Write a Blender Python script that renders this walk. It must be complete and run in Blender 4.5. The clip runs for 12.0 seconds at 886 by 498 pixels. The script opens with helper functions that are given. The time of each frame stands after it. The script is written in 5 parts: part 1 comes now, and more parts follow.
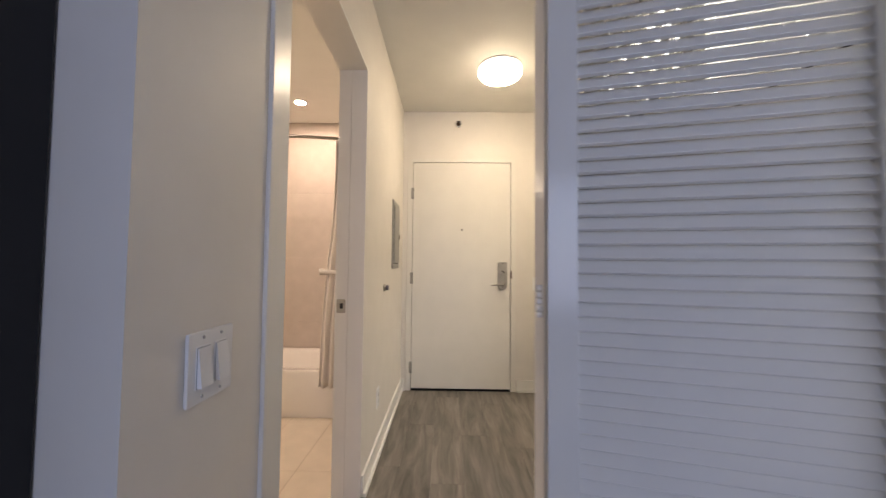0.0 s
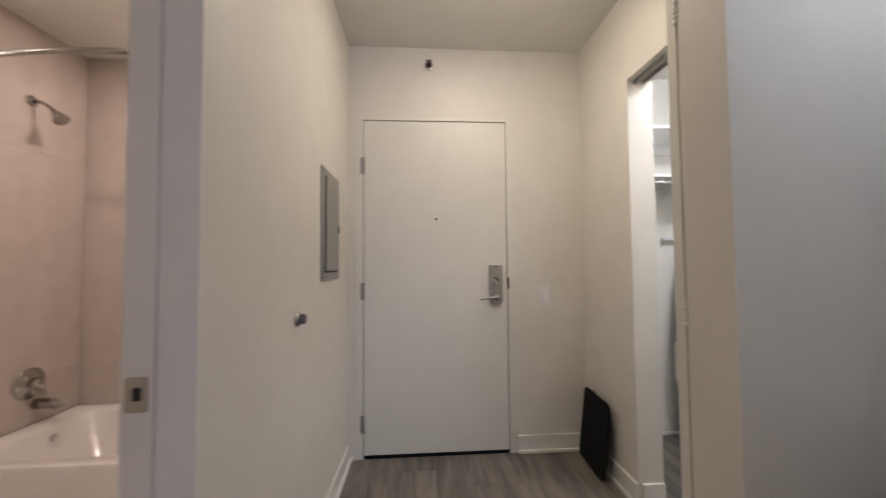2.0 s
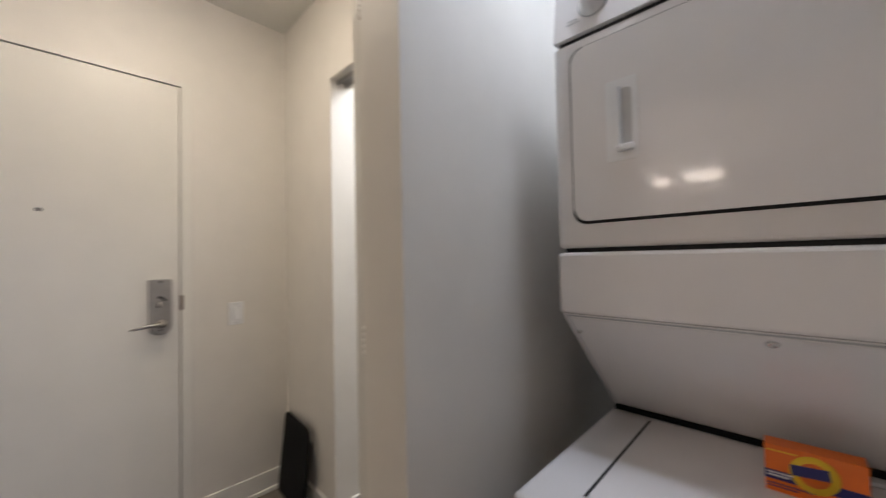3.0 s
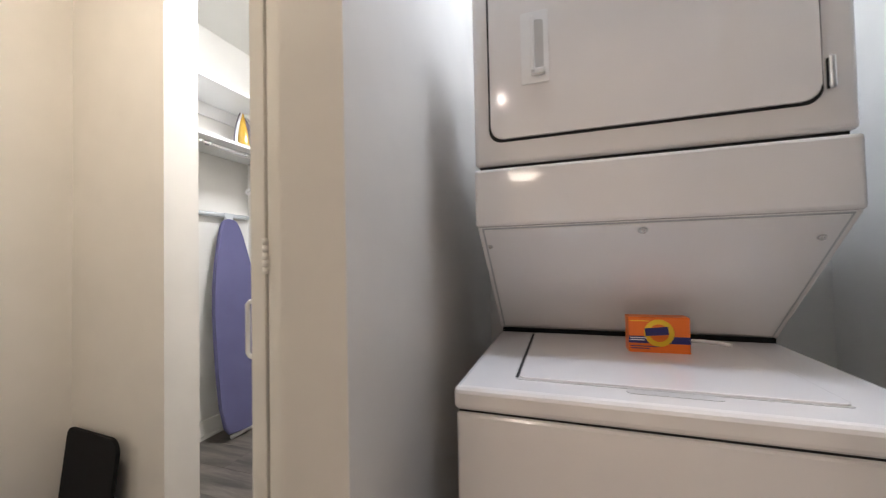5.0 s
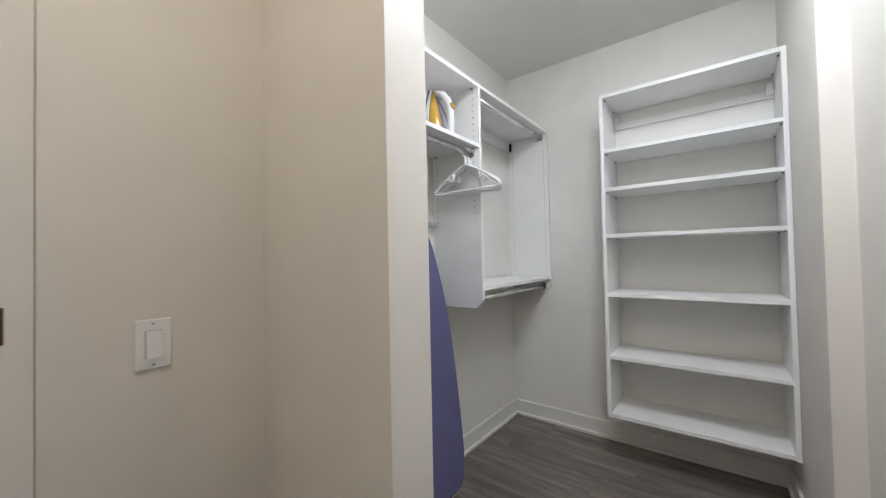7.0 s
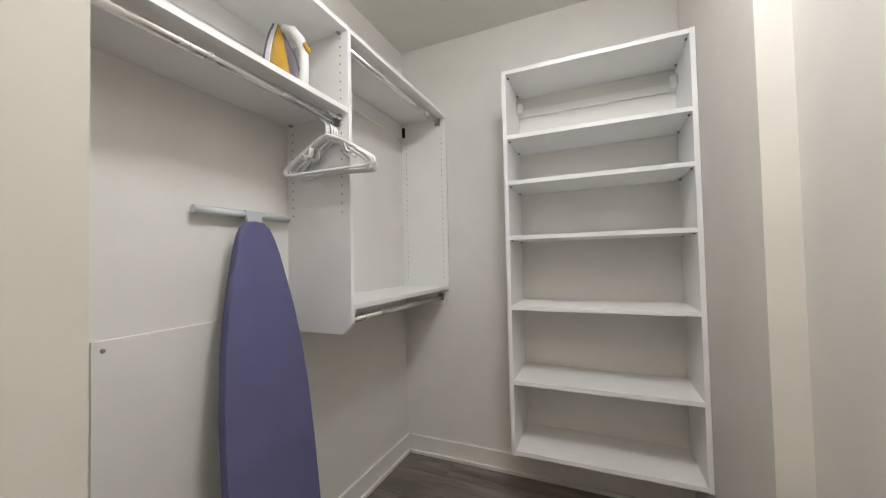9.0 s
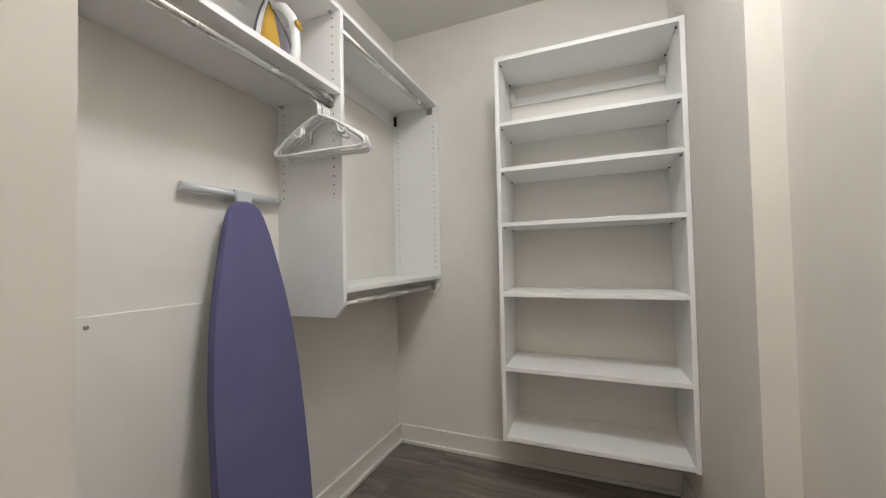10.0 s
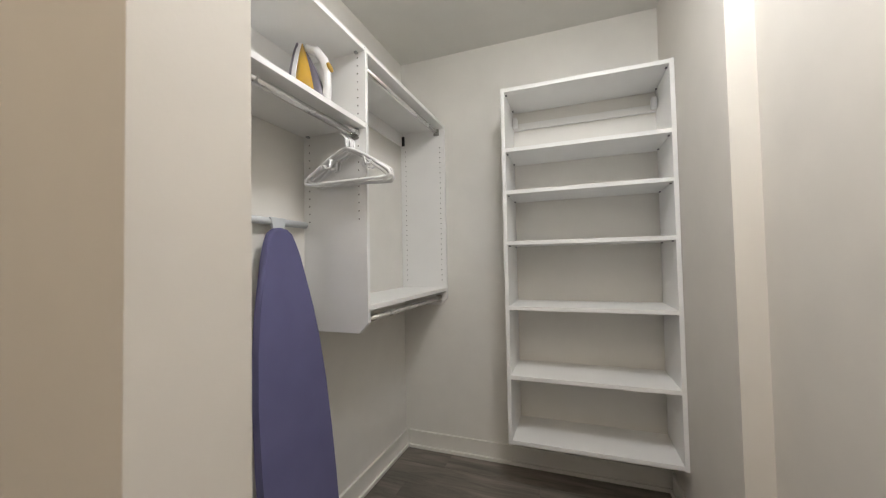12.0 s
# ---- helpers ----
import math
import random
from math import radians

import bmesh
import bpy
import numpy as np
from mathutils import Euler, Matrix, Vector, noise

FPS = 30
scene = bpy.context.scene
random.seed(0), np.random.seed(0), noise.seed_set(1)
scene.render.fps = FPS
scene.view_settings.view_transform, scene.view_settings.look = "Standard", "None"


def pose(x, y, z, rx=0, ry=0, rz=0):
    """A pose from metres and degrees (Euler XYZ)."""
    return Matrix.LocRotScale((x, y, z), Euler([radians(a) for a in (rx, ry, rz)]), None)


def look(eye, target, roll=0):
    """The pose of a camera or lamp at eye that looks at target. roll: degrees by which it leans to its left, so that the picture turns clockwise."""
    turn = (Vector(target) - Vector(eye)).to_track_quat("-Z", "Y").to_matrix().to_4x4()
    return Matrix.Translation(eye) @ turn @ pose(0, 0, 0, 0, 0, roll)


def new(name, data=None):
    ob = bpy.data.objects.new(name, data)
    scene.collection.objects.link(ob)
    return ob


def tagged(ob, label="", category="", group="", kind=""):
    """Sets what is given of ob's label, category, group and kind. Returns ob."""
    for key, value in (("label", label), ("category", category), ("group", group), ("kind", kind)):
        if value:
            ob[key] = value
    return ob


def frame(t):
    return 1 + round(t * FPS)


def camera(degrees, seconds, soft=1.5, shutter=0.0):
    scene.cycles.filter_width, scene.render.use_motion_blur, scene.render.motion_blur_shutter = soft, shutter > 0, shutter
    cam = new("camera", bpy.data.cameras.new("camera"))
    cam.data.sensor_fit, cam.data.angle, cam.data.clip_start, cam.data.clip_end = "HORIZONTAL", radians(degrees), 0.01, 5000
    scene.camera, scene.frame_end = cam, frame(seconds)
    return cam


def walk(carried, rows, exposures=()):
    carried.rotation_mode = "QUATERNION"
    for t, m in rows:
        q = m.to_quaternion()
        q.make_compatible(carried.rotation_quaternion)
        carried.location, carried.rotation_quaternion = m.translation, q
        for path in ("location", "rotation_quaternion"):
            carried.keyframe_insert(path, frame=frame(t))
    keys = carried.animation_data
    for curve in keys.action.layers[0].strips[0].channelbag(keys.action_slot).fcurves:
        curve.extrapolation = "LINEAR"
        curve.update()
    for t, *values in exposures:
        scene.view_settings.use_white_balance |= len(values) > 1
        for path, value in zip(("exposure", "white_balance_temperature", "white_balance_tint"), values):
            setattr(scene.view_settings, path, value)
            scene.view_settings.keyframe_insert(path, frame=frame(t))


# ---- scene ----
cam = camera(101.9, 12.0, 1.15, 0.3)
PATH = [
    (0, (0.442, -3.301, 1.157), (0.417, -1.303, 1.234), 0.6),
    (0.5, (0.334, -3.011, 1.183), (0.12, -1.023, 1.245), 1.0),
    (1, (0.338, -2.7, 1.187), (0.069, -0.719, 1.248), 0.6),
    (1.5, (0.38, -2.457, 1.192), (0.119, -0.475, 1.264), -0.0),
    (2, (0.463, -2.256, 1.187), (0.596, -0.262, 1.263), -0.5),
    (2.5, (0.52, -2.143, 1.201), (1.334, -0.318, 1.276), -0.9),
    (3, (0.678, -2.088, 1.241), (2.105, -0.687, 1.29), -1.2),
    (3.2, (0.753, -2.082, 1.261), (2.359, -0.892, 1.294), -1.5),
    (4.8, (0.645, -1.954, 1.029), (2.535, -1.302, 1.079), -1.1),
    (5, (0.615, -1.896, 1.04), (2.511, -1.259, 1.088), -1.2),
    (5.5, (0.577, -1.716, 1.107), (2.445, -1.002, 1.14), -1.2),
    (6, (0.658, -1.447, 1.122), (2.375, -0.421, 1.156), -1.2),
    (6.5, (0.812, -1.241, 1.162), (2.423, -0.055, 1.191), -1.2),
    (7, (0.999, -1.076, 1.17), (2.584, 0.142, 1.209), -1.2),
    (7.5, (1.212, -1.004, 1.19), (2.876, 0.105, 1.231), -1.1),
    (7.7, (1.284, -0.972, 1.188), (3.0, 0.053, 1.242), -1.2),
    (9.5, (1.482, -0.959, 1.142), (3.324, -0.181, 1.194), -1.2),
    (10, (1.478, -0.948, 1.11), (3.333, -0.202, 1.162), -1.2),
    (10.5, (1.473, -0.935, 1.122), (3.337, -0.212, 1.177), -1.2),
    (11, (1.465, -0.916, 1.144), (3.334, -0.206, 1.201), -1.2),
    (11.5, (1.418, -0.902, 1.194), (3.291, -0.204, 1.255), -1.1),
    (12, (1.324, -0.898, 1.184), (3.2, -0.209, 1.245), -1.1),
]
EXPOSURES = [(0, 0.76, 7600, 10), (0.6, 0.56, 7550, 10), (1.0, 0.36, 6650, 10), (1.5, 0.22, 6550, 10), (2.5, 0.2, 6350, 10), (3.0, 0.24, 6350, 10), (4.8, 0.88, 6400, 10), (5.1, 0.88, 6350, 10), (5.5, 0.9, 6300, 10), (6.0, 0.7, 6300, 10), (6.5, 0.3, 6150, 8), (7.7, 0.23, 6050, 9), (9.3, 0.18, 6700, 9), (12, 0.14, 6750, 9)]
walk(cam, [(t, look(eye, target, roll)) for t, eye, target, roll in PATH], EXPOSURES)

# ---- world and large lights ----
world = bpy.data.worlds.new("sky")
scene.world = world
world.use_nodes = True
_wn = world.node_tree
_sky = _wn.nodes.new("ShaderNodeTexSky")
_sky.sky_type, _sky.sun_disc = "NISHITA", False
_sky.sun_elevation, _sky.sun_rotation = radians(35), radians(120)
_wn.links.new(_sky.outputs[0], _wn.nodes["Background"].inputs[0])
_wn.nodes["Background"].inputs[1].default_value = 0.12


def area_lamp(name, eye, target, sx, sy, watts, color):
    d = bpy.data.lights.new(name, "AREA")
    d.shape, d.size, d.size_y, d.energy, d.color = "RECTANGLE", sx, sy, watts, color
    ob = new(name, d)
    ob.matrix_world = look(eye, target)
    return ob


# daylight of the living room's window behind the start of the walk
area_lamp("window_daylight", (0.6, -6.93, 1.45), (0.6, -3.0, 1.3), 2.9, 1.7, 36, (0.46, 0.57, 1.0))

HALL_GLOW, CLOSET_GLOW, LAUNDRY_GLOW, BATH_GLOW, SCONCE_GLOW = 33.0, 34.0, 72.0, 400.0, 16.0

# ---- materials ----


def mat(name, color, rough=0.5, metal=0.0, var=0.04, scale=6.0, grain=0.0, grain_scale=400.0, coat=0.0, bump=0.0, bump_scale=60.0, spec=0.5):
    """A painted or plain surface: base colour with broad unevenness, fine grain, relief and uneven gloss."""
    m = bpy.data.materials.new(name)
    m.use_nodes = True
    nt = m.node_tree
    b = nt.nodes["Principled BSDF"]
    b.inputs["Roughness"].default_value, b.inputs["Metallic"].default_value = rough, metal
    b.inputs["Specular IOR Level"].default_value = spec
    b.inputs["Coat Weight"].default_value = coat
    co = nt.nodes.new("ShaderNodeTexCoord")
    n1 = nt.nodes.new("ShaderNodeTexNoise")
    n1.inputs["Scale"].default_value, n1.inputs["Detail"].default_value = scale, 4
    nt.links.new(co.outputs["Object"], n1.inputs["Vector"])
    n2 = nt.nodes.new("ShaderNodeTexNoise")
    n2.inputs["Scale"].default_value, n2.inputs["Detail"].default_value = grain_scale, 2
    nt.links.new(co.outputs["Object"], n2.inputs["Vector"])
    r = nt.nodes.new("ShaderNodeValToRGB")
    r.color_ramp.elements[0].position, r.color_ramp.elements[1].position = 0.3, 0.7
    r.color_ramp.elements[0].color = (*[c * (1 - var) for c in color], 1)
    r.color_ramp.elements[1].color = (*[min(c * (1 + var), 1) for c in color], 1)
    nt.links.new(n1.outputs["Fac"], r.inputs["Fac"])
    mx = nt.nodes.new("ShaderNodeMix")
    mx.data_type, mx.blend_type = "RGBA", "MULTIPLY"
    mx.inputs["Factor"].default_value = grain
    nt.links.new(r.outputs["Color"], mx.inputs["A"])
    nt.links.new(n2.outputs["Color"], mx.inputs["B"])
    nt.links.new(mx.outputs["Result"], b.inputs["Base Color"])
    rr = nt.nodes.new("ShaderNodeMapRange")
    rr.inputs["To Min"].default_value, rr.inputs["To Max"].default_value = max(rough - 0.06, 0.02), min(rough + 0.06, 1)
    nt.links.new(n1.outputs["Fac"], rr.inputs["Value"])
    nt.links.new(rr.outputs["Result"], b.inputs["Roughness"])
    if bump:
        n3 = nt.nodes.new("ShaderNodeTexNoise")
        n3.inputs["Scale"].default_value, n3.inputs["Detail"].default_value = bump_scale, 5
        nt.links.new(co.outputs["Object"], n3.inputs["Vector"])
        bp = nt.nodes.new("ShaderNodeBump")
        bp.inputs["Strength"].default_value, bp.inputs["Distance"].default_value = bump, 0.002
        nt.links.new(n3.outputs["Fac"], bp.inputs["Height"])
        nt.links.new(bp.outputs["Normal"], b.inputs["Normal"])
    return m


def mat_wood(name, dark, light, along="Y", stretch=14.0, rough=0.45, piece=True, scale=1.0, spread=0.25):
    """Wood-look surface whose grain runs along an axis, each piece with its own shift and tone."""
    m = bpy.data.materials.new(name)
    m.use_nodes = True
    nt = m.node_tree
    b = nt.nodes["Principled BSDF"]
    co = nt.nodes.new("ShaderNodeTexCoord")
    mp = nt.nodes.new("ShaderNodeMapping")
    s = {"X": (1, stretch, stretch), "Y": (stretch, 1, stretch), "Z": (stretch, stretch, 1)}[along]
    mp.inputs["Scale"].default_value = [v * scale for v in s]
    nt.links.new(co.outputs["Object"], mp.inputs["Vector"])
    info = nt.nodes.new("ShaderNodeObjectInfo")
    add = nt.nodes.new("ShaderNodeVectorMath")
    add.operation = "MULTIPLY_ADD"
    cmb = nt.nodes.new("ShaderNodeCombineXYZ")
    for i in range(3):
        nt.links.new(info.outputs["Random"], cmb.inputs[i])
    nt.links.new(cmb.outputs[0], add.inputs[0])
    add.inputs[1].default_value = (37, 53, 19) if piece else (0, 0, 0)
    nt.links.new(mp.outputs[0], add.inputs[2])
    n1 = nt.nodes.new("ShaderNodeTexNoise")
    n1.inputs["Scale"].default_value, n1.inputs["Detail"].default_value, n1.inputs["Roughness"].default_value = 1.6, 9, 0.62
    n1.inputs["Distortion"].default_value = 0.6
    nt.links.new(add.outputs[0], n1.inputs["Vector"])
    r = nt.nodes.new("ShaderNodeValToRGB")
    r.color_ramp.elements[0].position, r.color_ramp.elements[1].position = 0.33, 0.68
    r.color_ramp.elements[0].color, r.color_ramp.elements[1].color = (*dark, 1), (*light, 1)
    nt.links.new(n1.outputs["Fac"], r.inputs["Fac"])
    hs = nt.nodes.new("ShaderNodeHueSaturation")
    mr = nt.nodes.new("ShaderNodeMapRange")
    mr.inputs["To Min"].default_value, mr.inputs["To Max"].default_value = 1 - spread, 1 + spread
    nt.links.new(info.outputs["Random"], mr.inputs["Value"])
    nt.links.new(mr.outputs["Result"], hs.inputs["Value"])
    nt.links.new(r.outputs["Color"], hs.inputs["Color"])
    nt.links.new(hs.outputs["Color"], b.inputs["Base Color"])
    rr = nt.nodes.new("ShaderNodeMapRange")
    rr.inputs["To Min"].default_value, rr.inputs["To Max"].default_value = rough - 0.08, rough + 0.12
    nt.links.new(n1.outputs["Fac"], rr.inputs["Value"])
    nt.links.new(rr.outputs["Result"], b.inputs["Roughness"])
    bp = nt.nodes.new("ShaderNodeBump")
    bp.inputs["Strength"].default_value, bp.inputs["Distance"].default_value = 0.25, 0.001
    nt.links.new(n1.outputs["Fac"], bp.inputs["Height"])
    nt.links.new(bp.outputs["Normal"], b.inputs["Normal"])
    return m


def mat_glow(name, color, strength):
    m = bpy.data.materials.new(name)
    m.use_nodes = True
    b = m.node_tree.nodes["Principled BSDF"]
    b.inputs["Base Color"].default_value = (0.9, 0.9, 0.9, 1)
    b.inputs["Emission Color"].default_value = (*color, 1)
    b.inputs["Emission Strength"].default_value = strength
    return m


M_WALL = mat("wall_paint_cream", (0.76, 0.725, 0.67), 0.55, var=0.025, bump=0.07, bump_scale=160)
M_WALL_W = mat("wall_paint_white", (0.785, 0.77, 0.73), 0.5, var=0.025, bump=0.07, bump_scale=160)
M_CEIL = mat("ceiling_paint", (0.74, 0.73, 0.69), 0.7, var=0.02, bump=0.3, bump_scale=120)
M_TRIM = mat("trim_semigloss_white", (0.8, 0.785, 0.74), 0.3, var=0.02, bump=0.06, bump_scale=40)
M_DOOR = mat("door_paint_offwhite", (0.76, 0.735, 0.68), 0.38, var=0.02, bump=0.12, bump_scale=90)
M_BIFOLD = mat("bifold_semigloss_white", (0.78, 0.755, 0.7), 0.15, var=0.02, bump=0.04, bump_scale=25)
M_MELAMINE = mat("white_melamine", (0.86, 0.86, 0.85), 0.4, var=0.015, bump=0.08, bump_scale=300)
M_ENAMEL = mat("appliance_enamel_white", (0.82, 0.795, 0.785), 0.11, var=0.015, bump=0.03, bump_scale=30, coat=0.3)
M_PLASTIC = mat("white_plastic", (0.82, 0.82, 0.82), 0.3, var=0.02)
M_GREYPL = mat("grey_plastic", (0.42, 0.43, 0.44), 0.4, var=0.03)
# darker copy of the white plastic: the shade inside recesses as colour
M_RECESS_SHADE = mat("shaded_white_plastic", (0.55, 0.54, 0.53), 0.4, var=0.03)
M_BLACK = mat("black_rubber", (0.006, 0.006, 0.007), 0.75, var=0.2, bump=0.5, bump_scale=300, spec=0.2)
M_BLACKGLOSS = mat("black_appliance_finish", (0.012, 0.012, 0.014), 0.45, var=0.1, spec=0.35)
M_GAP = mat("dark_gap", (0.02, 0.02, 0.02), 0.8, var=0.1)
M_CHROME = mat("polished_chrome", (0.82, 0.81, 0.8), 0.13, 1.0, var=0.03)
M_CHROMED = mat("dulled_chrome", (0.42, 0.4, 0.38), 0.16, 1.0, var=0.06)
M_ROD = mat("bright_hanging_rod", (0.9, 0.9, 0.89), 0.26, 1.0, var=0.02)
M_NICKEL = mat("satin_nickel", (0.42, 0.4, 0.37), 0.34, 1.0, var=0.08, scale=30, bump=0.1, bump_scale=200)
M_BRONZE = mat("dark_bronze", (0.05, 0.025, 0.015), 0.35, 0.7, var=0.1)
M_STEELGREY = mat("grey_painted_steel", (0.33, 0.32, 0.3), 0.45, 0.35, var=0.05, bump=0.08, bump_scale=200)
M_BRASS = mat("worn_brass_keeper", (0.12, 0.06, 0.035), 0.4, 0.7, var=0.1)
M_TILEWALL = mat("beige_wall_tile", (0.6, 0.53, 0.485), 0.11, var=0.05, scale=9, grain=0.12, grain_scale=250)
M_GROUT = mat("tile_grout", (0.42, 0.34, 0.29), 0.85, var=0.08)
M_TILEFLOOR = mat("cream_floor_tile", (0.66, 0.585, 0.5), 0.32, var=0.07, scale=7, grain=0.12, grain_scale=220)
M_TUB = mat("tub_acrylic_white", (0.8, 0.77, 0.75), 0.12, var=0.01, coat=0.3)
M_QUARTZ = mat("white_quartz", (0.8, 0.79, 0.77), 0.2, var=0.02, grain=0.06)
M_PLANK = mat_wood("grey_vinyl_plank", (0.088, 0.077, 0.066), (0.25, 0.22, 0.19), "Y", 8, 0.38, True, 1.5, 0.1)
M_VANITY = mat_wood("weathered_grey_laminate_horizontal", (0.05, 0.034, 0.024), (0.29, 0.225, 0.17), "Y", 16, 0.4, True, 1.1, 0.08)
M_VANITYV = mat_wood("weathered_grey_laminate_vertical", (0.05, 0.034, 0.024), (0.29, 0.225, 0.17), "Z", 16, 0.4, True, 1.1, 0.08)
M_MIRROR = mat("mirror_silver", (0.92, 0.93, 0.92), 0.02, 1.0, var=0.0)
M_IRONCLOTH = mat("blue_violet_cotton_cover", (0.165, 0.162, 0.315), 0.85, var=0.06, grain=0.3, grain_scale=900, bump=0.4, bump_scale=500, spec=0.2)
M_IRONPAINT = mat("pale_grey_enamel_metal", (0.6, 0.63, 0.65), 0.35, 0.1, var=0.03)
M_CLOTH = mat("white_cotton", (0.8, 0.76, 0.72), 0.9, var=0.04, bump=0.8, bump_scale=260, spec=0.15)
M_AMBER = mat("amber_translucent_plastic", (0.5, 0.3, 0.04), 0.12, var=0.2, coat=0.5)
M_IRONGREY = mat("dark_grey_plastic", (0.13, 0.12, 0.15), 0.3, var=0.05)
M_ORANGE = mat("orange_printed_card", (0.83, 0.17, 0.015), 0.4, var=0.03)
M_YELLOW = mat("yellow_printed_ink", (0.9, 0.6, 0.03), 0.4, var=0.02)
M_NAVY = mat("navy_printed_ink", (0.02, 0.02, 0.14), 0.4, var=0.03)
M_LEAF = mat("faux_leaf_green", (0.15, 0.175, 0.1), 0.6, var=0.4, scale=30)
M_PETAL = mat("cream_petals", (0.7, 0.66, 0.5), 0.7, var=0.1)
M_POT = mat("white_ceramic_pot", (0.8, 0.77, 0.74), 0.3, var=0.02)
M_SOCKET = mat("socket_shadow", (0.12, 0.11, 0.1), 0.6, var=0.05)
M_GLOWHALL = mat_glow("hall_lamp_diffuser", (1.0, 0.86, 0.7), HALL_GLOW)
M_GLOWRIM = mat_glow("hall_lamp_rim", (1.0, 0.86, 0.7), HALL_GLOW * 0.09)
M_GLOWCLOSET = mat_glow("closet_lamp_diffuser", (0.95, 0.96, 1.0), CLOSET_GLOW)
M_GLOWLAUNDRY = mat_glow("laundry_lamp_diffuser", (0.78, 0.85, 1.0), LAUNDRY_GLOW)
M_GLOWBATH = mat_glow("downlight_lens", (1.0, 0.8, 0.69), BATH_GLOW)
M_GLOWSCONCE = mat_glow("vanity_lamp_glass", (1.0, 0.86, 0.72), SCONCE_GLOW)
M_GLASS = bpy.data.materials.new("window_glass")
M_GLASS.use_nodes = True
_g = M_GLASS.node_tree.nodes["Principled BSDF"]
_g.inputs["Transmission Weight"].default_value, _g.inputs["Roughness"].default_value, _g.inputs["IOR"].default_value = 1.0, 0.0, 1.45

# ---- building helpers ----


def box(bm, x0, x1, y0, y1, z0, z1, m=None):
    """A box between the given limits, added to bm, optionally turned by m."""
    vs = [bm.verts.new((x, y, z)) for x in (x0, x1) for y in (y0, y1) for z in (z0, z1)]
    for f in ((0, 1, 3, 2), (4, 6, 7, 5), (0, 4, 5, 1), (2, 3, 7, 6), (0, 2, 6, 4), (1, 5, 7, 3)):
        bm.faces.new([vs[i] for i in f])
    if m is not None:
        bmesh.ops.transform(bm, matrix=m, verts=vs)
    return vs


def solid(x0, x1, y0, y1, z0, z1, bev=0.0, m=None, seg=2):
    """A fresh bmesh holding one box with rounded edges."""
    bm = bmesh.new()
    box(bm, x0, x1, y0, y1, z0, z1)
    if bev:
        bmesh.ops.bevel(bm, geom=bm.edges[:], offset=bev, segments=seg, affect="EDGES", profile=0.5)
    if m is not None:
        bm.transform(m)
    return bm


def tube(points, r, sides=12, closed=False, caps=True):
    """A round bar of radius r (or a radius per point) along the points."""
    bm = bmesh.new()
    pts = [Vector(p) for p in points]
    n = len(pts)
    rad = r if isinstance(r, (list, tuple)) else [r] * n
    rings, up = [], None
    for i, p in enumerate(pts):
        a = pts[(i - 1) % n] if (i or closed) else p
        c = pts[(i + 1) % n] if (i < n - 1 or closed) else p
        d = (c - a).normalized()
        if up is None:
            up = d.orthogonal().normalized()
        up = (up - d * up.dot(d)).normalized()
        side = d.cross(up)
        rings.append([bm.verts.new(p + rad[i] * (math.cos(k * 2 * math.pi / sides) * up + math.sin(k * 2 * math.pi / sides) * side)) for k in range(sides)])
    for i in range(n if closed else n - 1):
        a, c = rings[i], rings[(i + 1) % n]
        for k in range(sides):
            bm.faces.new((a[k], a[(k + 1) % sides], c[(k + 1) % sides], c[k]))
    if caps and not closed:
        bm.faces.new(rings[0][::-1])
        bm.faces.new(rings[-1])
    for f in bm.faces:
        f.smooth = len(f.verts) == 4
    return bm


def lathe(profile, m=None, sides=32):
    """A turned shape: (radius, height) pairs round the z axis."""
    bm = bmesh.new()
    rings = []
    for r, z in profile:
        if r < 1e-6:
            rings.append([bm.verts.new((0, 0, z))])
        else:
            rings.append([bm.verts.new((r * math.cos(k * 2 * math.pi / sides), r * math.sin(k * 2 * math.pi / sides), z)) for k in range(sides)])
    for a, c in zip(rings, rings[1:]):
        for k in range(sides):
            j = (k + 1) % sides
            f = [a[k % len(a)], a[j % len(a)], c[j % len(c)], c[k % len(c)]]
            f = list(dict.fromkeys(f))
            if len(f) > 2:
                bm.faces.new(f)
    for f in bm.faces:
        f.smooth = True
    bmesh.ops.recalc_face_normals(bm, faces=bm.faces[:])
    if m is not None:
        bm.transform(m)
    return bm


def slab(outline, depth, bev=0.0, m=None, seg=2):
    """An outline in the xy plane given thickness along z, with rounded rims."""
    bm = bmesh.new()
    low = [bm.verts.new((x, y, 0)) for x, y in outline]
    high = [bm.verts.new((x, y, depth)) for x, y in outline]
    n = len(low)
    bm.faces.new(low[::-1])
    bm.faces.new(high)
    for i in range(n):
        bm.faces.new((low[i], low[(i + 1) % n], high[(i + 1) % n], high[i]))
    if bev:
        rim = [e for e in bm.edges if (e.verts[0].co.z > depth / 2) == (e.verts[1].co.z > depth / 2)]
        bmesh.ops.bevel(bm, geom=rim, offset=bev, segments=seg, affect="EDGES", profile=0.5)
    bmesh.ops.recalc_face_normals(bm, faces=bm.faces[:])
    if m is not None:
        bm.transform(m)
    return bm


